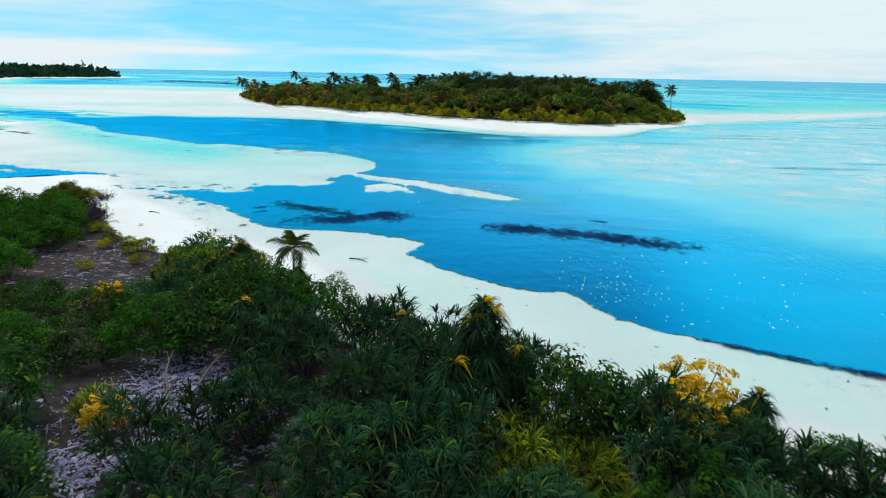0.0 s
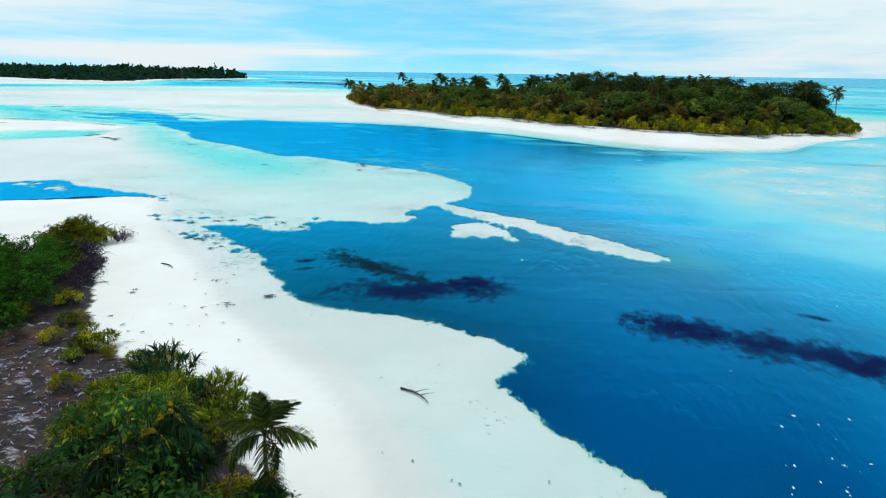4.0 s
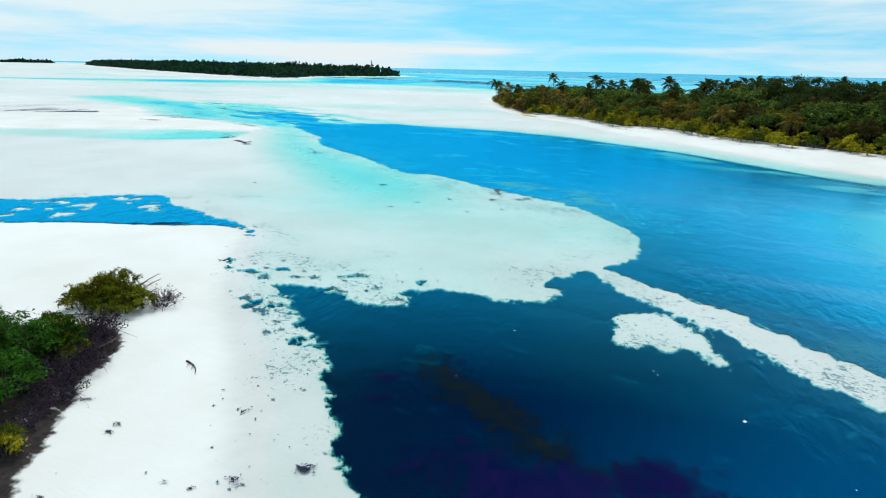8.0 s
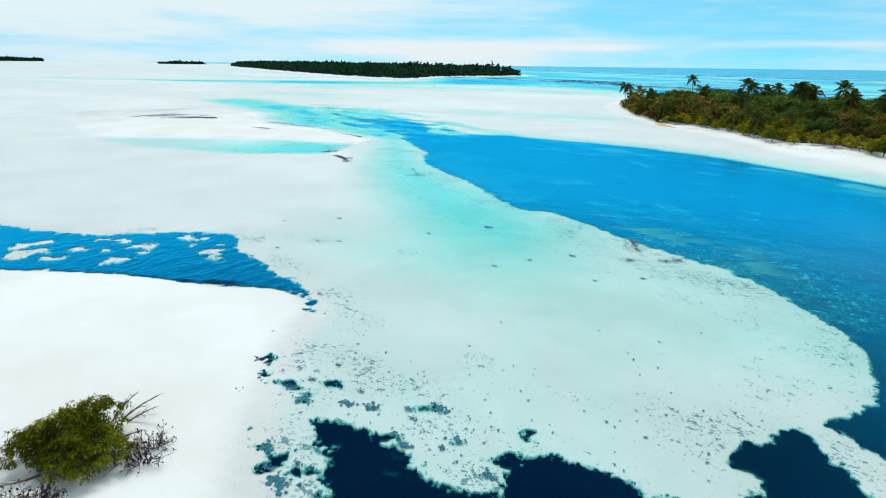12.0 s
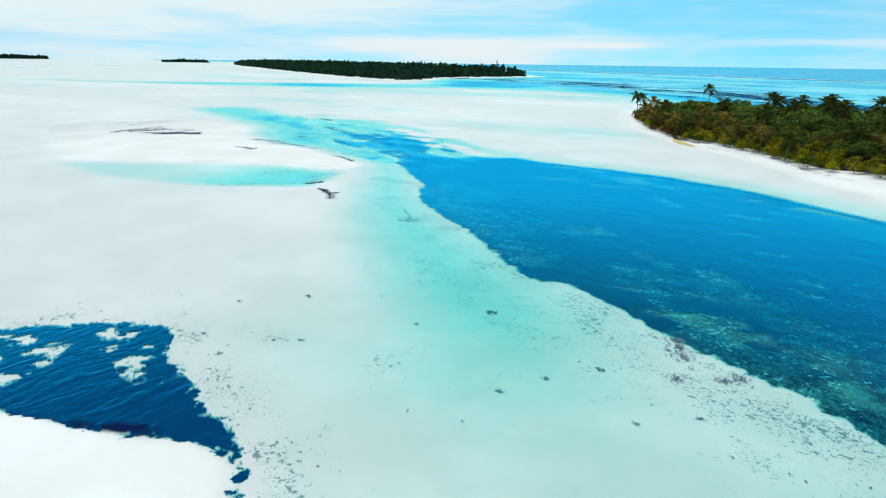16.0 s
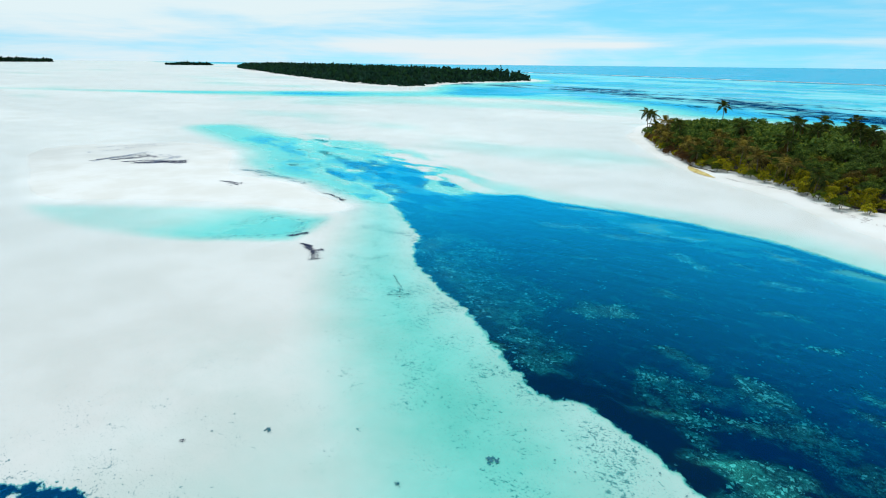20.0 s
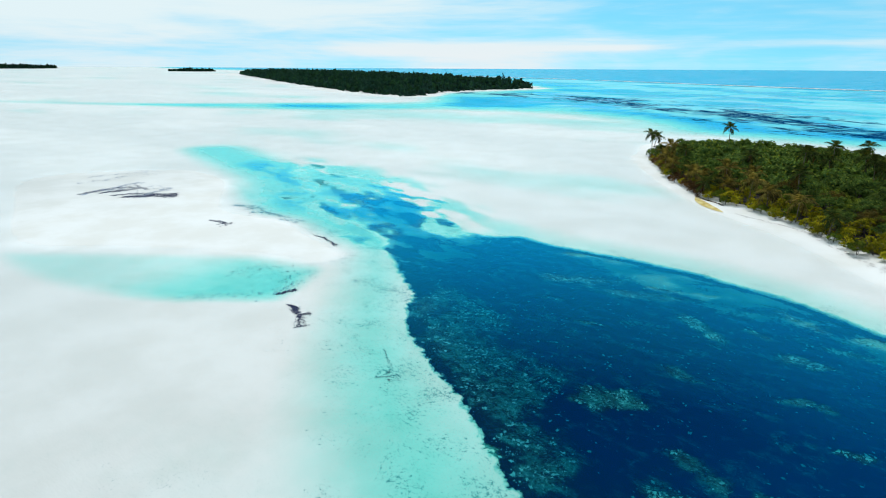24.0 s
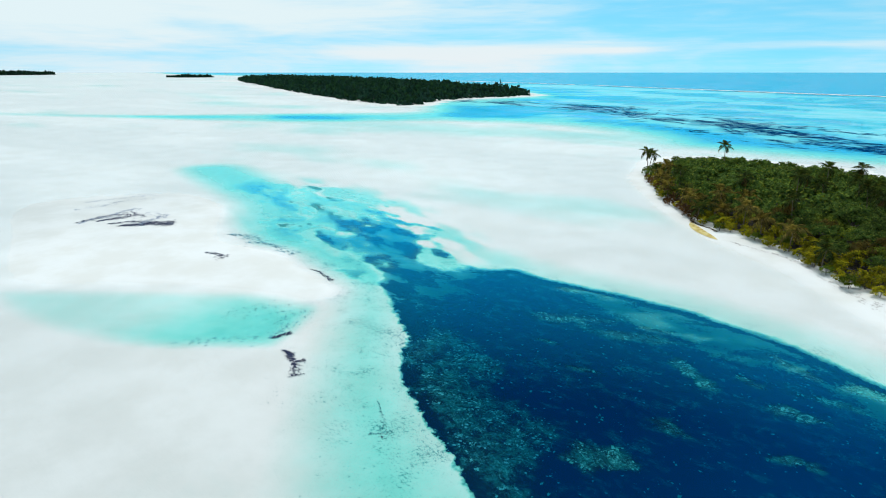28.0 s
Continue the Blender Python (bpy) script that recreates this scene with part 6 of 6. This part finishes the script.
    pts += [(x, y, 0.0, s) for x, y, s in zip(rng.normal(-24.5, 2.4, 160), rng.normal(39.5, 3.2, 160), rng.uniform(0.03, 0.16, 160))]
    zs = ground_heights([(p[0], p[1]) for p in pts])
    pts = [(p[0], p[1], z, p[3]) for p, z in zip(pts, zs)]
    tagged(new("coral_rubble", raw_mesh("coral_rubble", *flakes(rng, pts, 1, 0.05, False, 1.6), RUBBLE)), "pale lavender coral rubble on dark soil", "rubble", kind="stuff")
    # fallen dry leaves lying across the rubble
    spots = [(x, y, s) for x, y, s in zip(rng.normal(-11.2, 1.9, 800), rng.normal(21.2, 2.3, 800), rng.uniform(0.14, 0.5, 800))]
    spots += [(x, y, s) for x, y, s in zip(rng.normal(-12.8, 1.1, 300), rng.normal(16.1, 1.1, 300), rng.uniform(0.14, 0.45, 300))]
    spots += [(x, y, s) for x, y, s in zip(rng.normal(-24.0, 3.0, 260), rng.normal(39.5, 3.6, 260), rng.uniform(0.10, 0.32, 260))]
    zs = ground_heights([(p[0], p[1]) for p in spots])
    tagged(new("leaf_litter", raw_mesh("leaf_litter", *flakes(rng, [(p[0], p[1], z, p[2]) for p, z in zip(spots, zs)], 1, 0.07, False, 0.32), LITTER)), "fallen grey-lavender strap leaves on the rubble", "leaf litter", kind="stuff")
    plant(GOLD, -12.4, 18.6, ground_z(-12.4, 18.6), 0.4, 200)
    for x, y, s in ((3.4, 16.4, 1.05), (4.6, 15.6, 1.1), (2.2, 15.2, 1.0), (4.8, 17.6, 0.95), (-13.4, 19.8, 0.7)):
        plant(STRAPS[2], x, y, ground_z(x, y), s, rng.uniform(0, 360))
    for n, (x, y, ln, t) in enumerate(((-10.2, 23.6, 2.2, 60), (-11.6, 22.4, 2.6, 110), (-9.8, 21.6, 2.0, 20), (-12.4, 20.4, 2.4, 150), (-10.8, 19.6, 1.8, 80))):
        build_branch("dead_branch", x, y, ln, t, TWIG, "bare pale dead branch on the rubble", 8, 340 + n, 1.2)


build_beach()


def build_algae_film():
    """A yellowish film of algae dried in a shallow hollow of the island's beach."""
    u, v = np.meshgrid(np.linspace(-1, 1, 41), np.linspace(-1, 1, 9))
    a, b = u.ravel(), v.ravel()
    wide = 1.2 * (1 - a ** 2) ** 0.7 + 0.02
    x = -66.2 + 4.9 * a + 0.78 * b * wide + 1.1 * a ** 2
    y = 235.6 - 6.6 * a + 0.6 * b * wide
    i = np.arange(41 * 9).reshape(9, 41)
    q = np.stack([i[:-1, :-1], i[:-1, 1:], i[1:, 1:], i[1:, :-1]], -1).reshape(-1, 4)
    z = ground_heights(np.stack([x, y], 1))
    m, k = material("algae")
    k.out(k.principled(k.mix(k.step(k.noise(k.position(), 0.7, 5.0, 0.6), 0.35, 0.65), (0.40, 0.27, 0.05), (0.62, 0.52, 0.24)), 0.8, None, 0.2))
    tagged(new("algae_film", raw_mesh("algae_film", np.stack([x, y, np.maximum(z, 0.0) + 0.06], 1), q, m, True)), "yellow-brown algae film in a hollow of the beach", "algae", kind="stuff")


build_algae_film()


def build_litter():
    """Small weed flecks strewn over the bars and the tide line."""
    rng = np.random.default_rng(19)
    c = np.stack([rng.uniform(-110, 20, 90000), rng.uniform(22, 150, 90000)], 1)
    f = land_fields(c[:, 0], c[:, 1])
    dense = rough_noise(c[:, 0], c[:, 1], 6.0, 33)
    ok = (f["edge"] < -0.4) & (f["dry"] < 1.0) & (f["edge"] > -16) & ((c[:, 0] > -46) | (c[:, 1] > 94)) & (rng.random(90000) < (0.06 + 0.20 * soft_step(c[:, 1], 46, 60)) * soft_step(f["edge"], -16, -0.5) * soft_step(dense, 0.42, 0.72))
    spots = [(x, y, max(z, 0.0), s) for (x, y), z, s in zip(c[ok], f["z"][ok], rng.uniform(0.03, 0.15, ok.sum()) ** 1.0)]
    tagged(new("weed_litter", raw_mesh("weed_litter", *flakes(rng, spots, 0.1, 0.012), WEED_TEAL)), "small dark weed flecks strewn over the bars", "seaweed", kind="stuff")
    spots = [(x, y, 0.0, s) for x, y, s in zip(rng.normal(11.8, 2.2, 90), rng.normal(38.0, 2.0, 90), rng.uniform(0.03, 0.10, 90))]
    spots += [(x, y, 0.0, s) for x, y, s in zip(rng.uniform(8, 32, 70), rng.uniform(30, 46, 70), rng.uniform(0.04, 0.16, 70))]
    spots += [(x, y, 0.0, s) for x, y, s in zip(rng.uniform(-30, 40, 60), rng.uniform(35, 75, 60), rng.uniform(0.02, 0.07, 60))]
    pts = np.array(spots)
    wet = land_fields(pts[:, 0], pts[:, 1])["edge"] > 0.6
    spots = [s for s, k in zip(spots, wet) if k] + [(-2.9, 64.6, 0, 0.16)]
    tagged(new("foam_flecks", raw_mesh("foam_flecks", *flakes(rng, spots, 0.1, 0.01), FOAM)), "white foam flecks drifting on the deep water", "foam", kind="stuff")
    # pale coral rubble scattered in banks over the bed of the channel
    c = np.stack([rng.uniform(-98, 2, 190000), rng.uniform(98, 188, 190000)], 1)
    f = land_fields(c[:, 0], c[:, 1])
    dense = 0.45 * rough_noise(c[:, 0], c[:, 1], 3.2, 46) + 0.55 * rough_noise(c[:, 0], c[:, 1], 0.9, 47)
    ok = (f["edge"] > 0.4) & (rng.random(190000) < 1.1 * soft_step(f["coral"], 0.22, 1.1) * soft_step(dense, 0.42, 0.72))
    spots = [(x, y, -0.03, s) for (x, y), s in zip(c[ok], 0.06 + 0.26 * rng.random(ok.sum()) ** 3)]
    tagged(new("coral_rubble", raw_mesh("coral_rubble", *flakes(rng, spots, 1, 0.008, False, 1.5), CORAL_PALE)), "pale coral rubble strewn over the dark channel bed", "rubble", kind="stuff")
    # weedy reef flats that break the surface of the open lagoon
    c = np.stack([rng.uniform(-520, 160, 34000), rng.uniform(360, 760, 34000)], 1)
    d = inside_distance(c[:, 0], c[:, 1], DARK_REEF)
    keep = (d > -45) & (rng.random(34000) < 0.65 * soft_step(d, -45, 8) * soft_step(rough_noise(0.81 * c[:, 0] - 0.59 * c[:, 1], 2.5 * (0.59 * c[:, 0] + 0.81 * c[:, 1]), 60, 29), 0.38, 0.62))
    v, f = flakes(rng, [(x, y, 0.0, s) for x, y, s in zip(0.81 * c[keep, 0] - 0.59 * c[keep, 1], 0.59 * c[keep, 0] + 0.81 * c[keep, 1], rng.uniform(0.9, 4.6, keep.sum()))], 1, 0.03, True)
    v = np.stack([0.81 * v[:, 0] + 0.59 * v[:, 1], -0.59 * v[:, 0] + 0.81 * v[:, 1], v[:, 2]], 1)
    tagged(new("reef_weed", raw_mesh("reef_weed", v, f, WEED_REEF)), "dark broken weed streaks on the shallow inner reef", "reef", kind="stuff")
    # surf on the outer reef
    line = curve_points(REEF_EDGE, 60)
    line = line[(line[:, 0] > -2600) & (line[:, 0] < 900) & (line[:, 1] < 2400)]
    spots = [(x + rng.normal() * 5, y + rng.normal() * 3, 0.1, rng.uniform(5, 17)) for x, y in line for _ in range(4) if rng.random() < 0.8 * float(rough_noise(np.array([x]), np.array([y]), 160, 15)[0] > 0.42)]
    tagged(new("reef_surf", raw_mesh("reef_surf", *flakes(rng, spots, 5, 0.25), FOAM)), "thin broken line of white surf on the outer reef", "surf", kind="stuff")


build_litter()
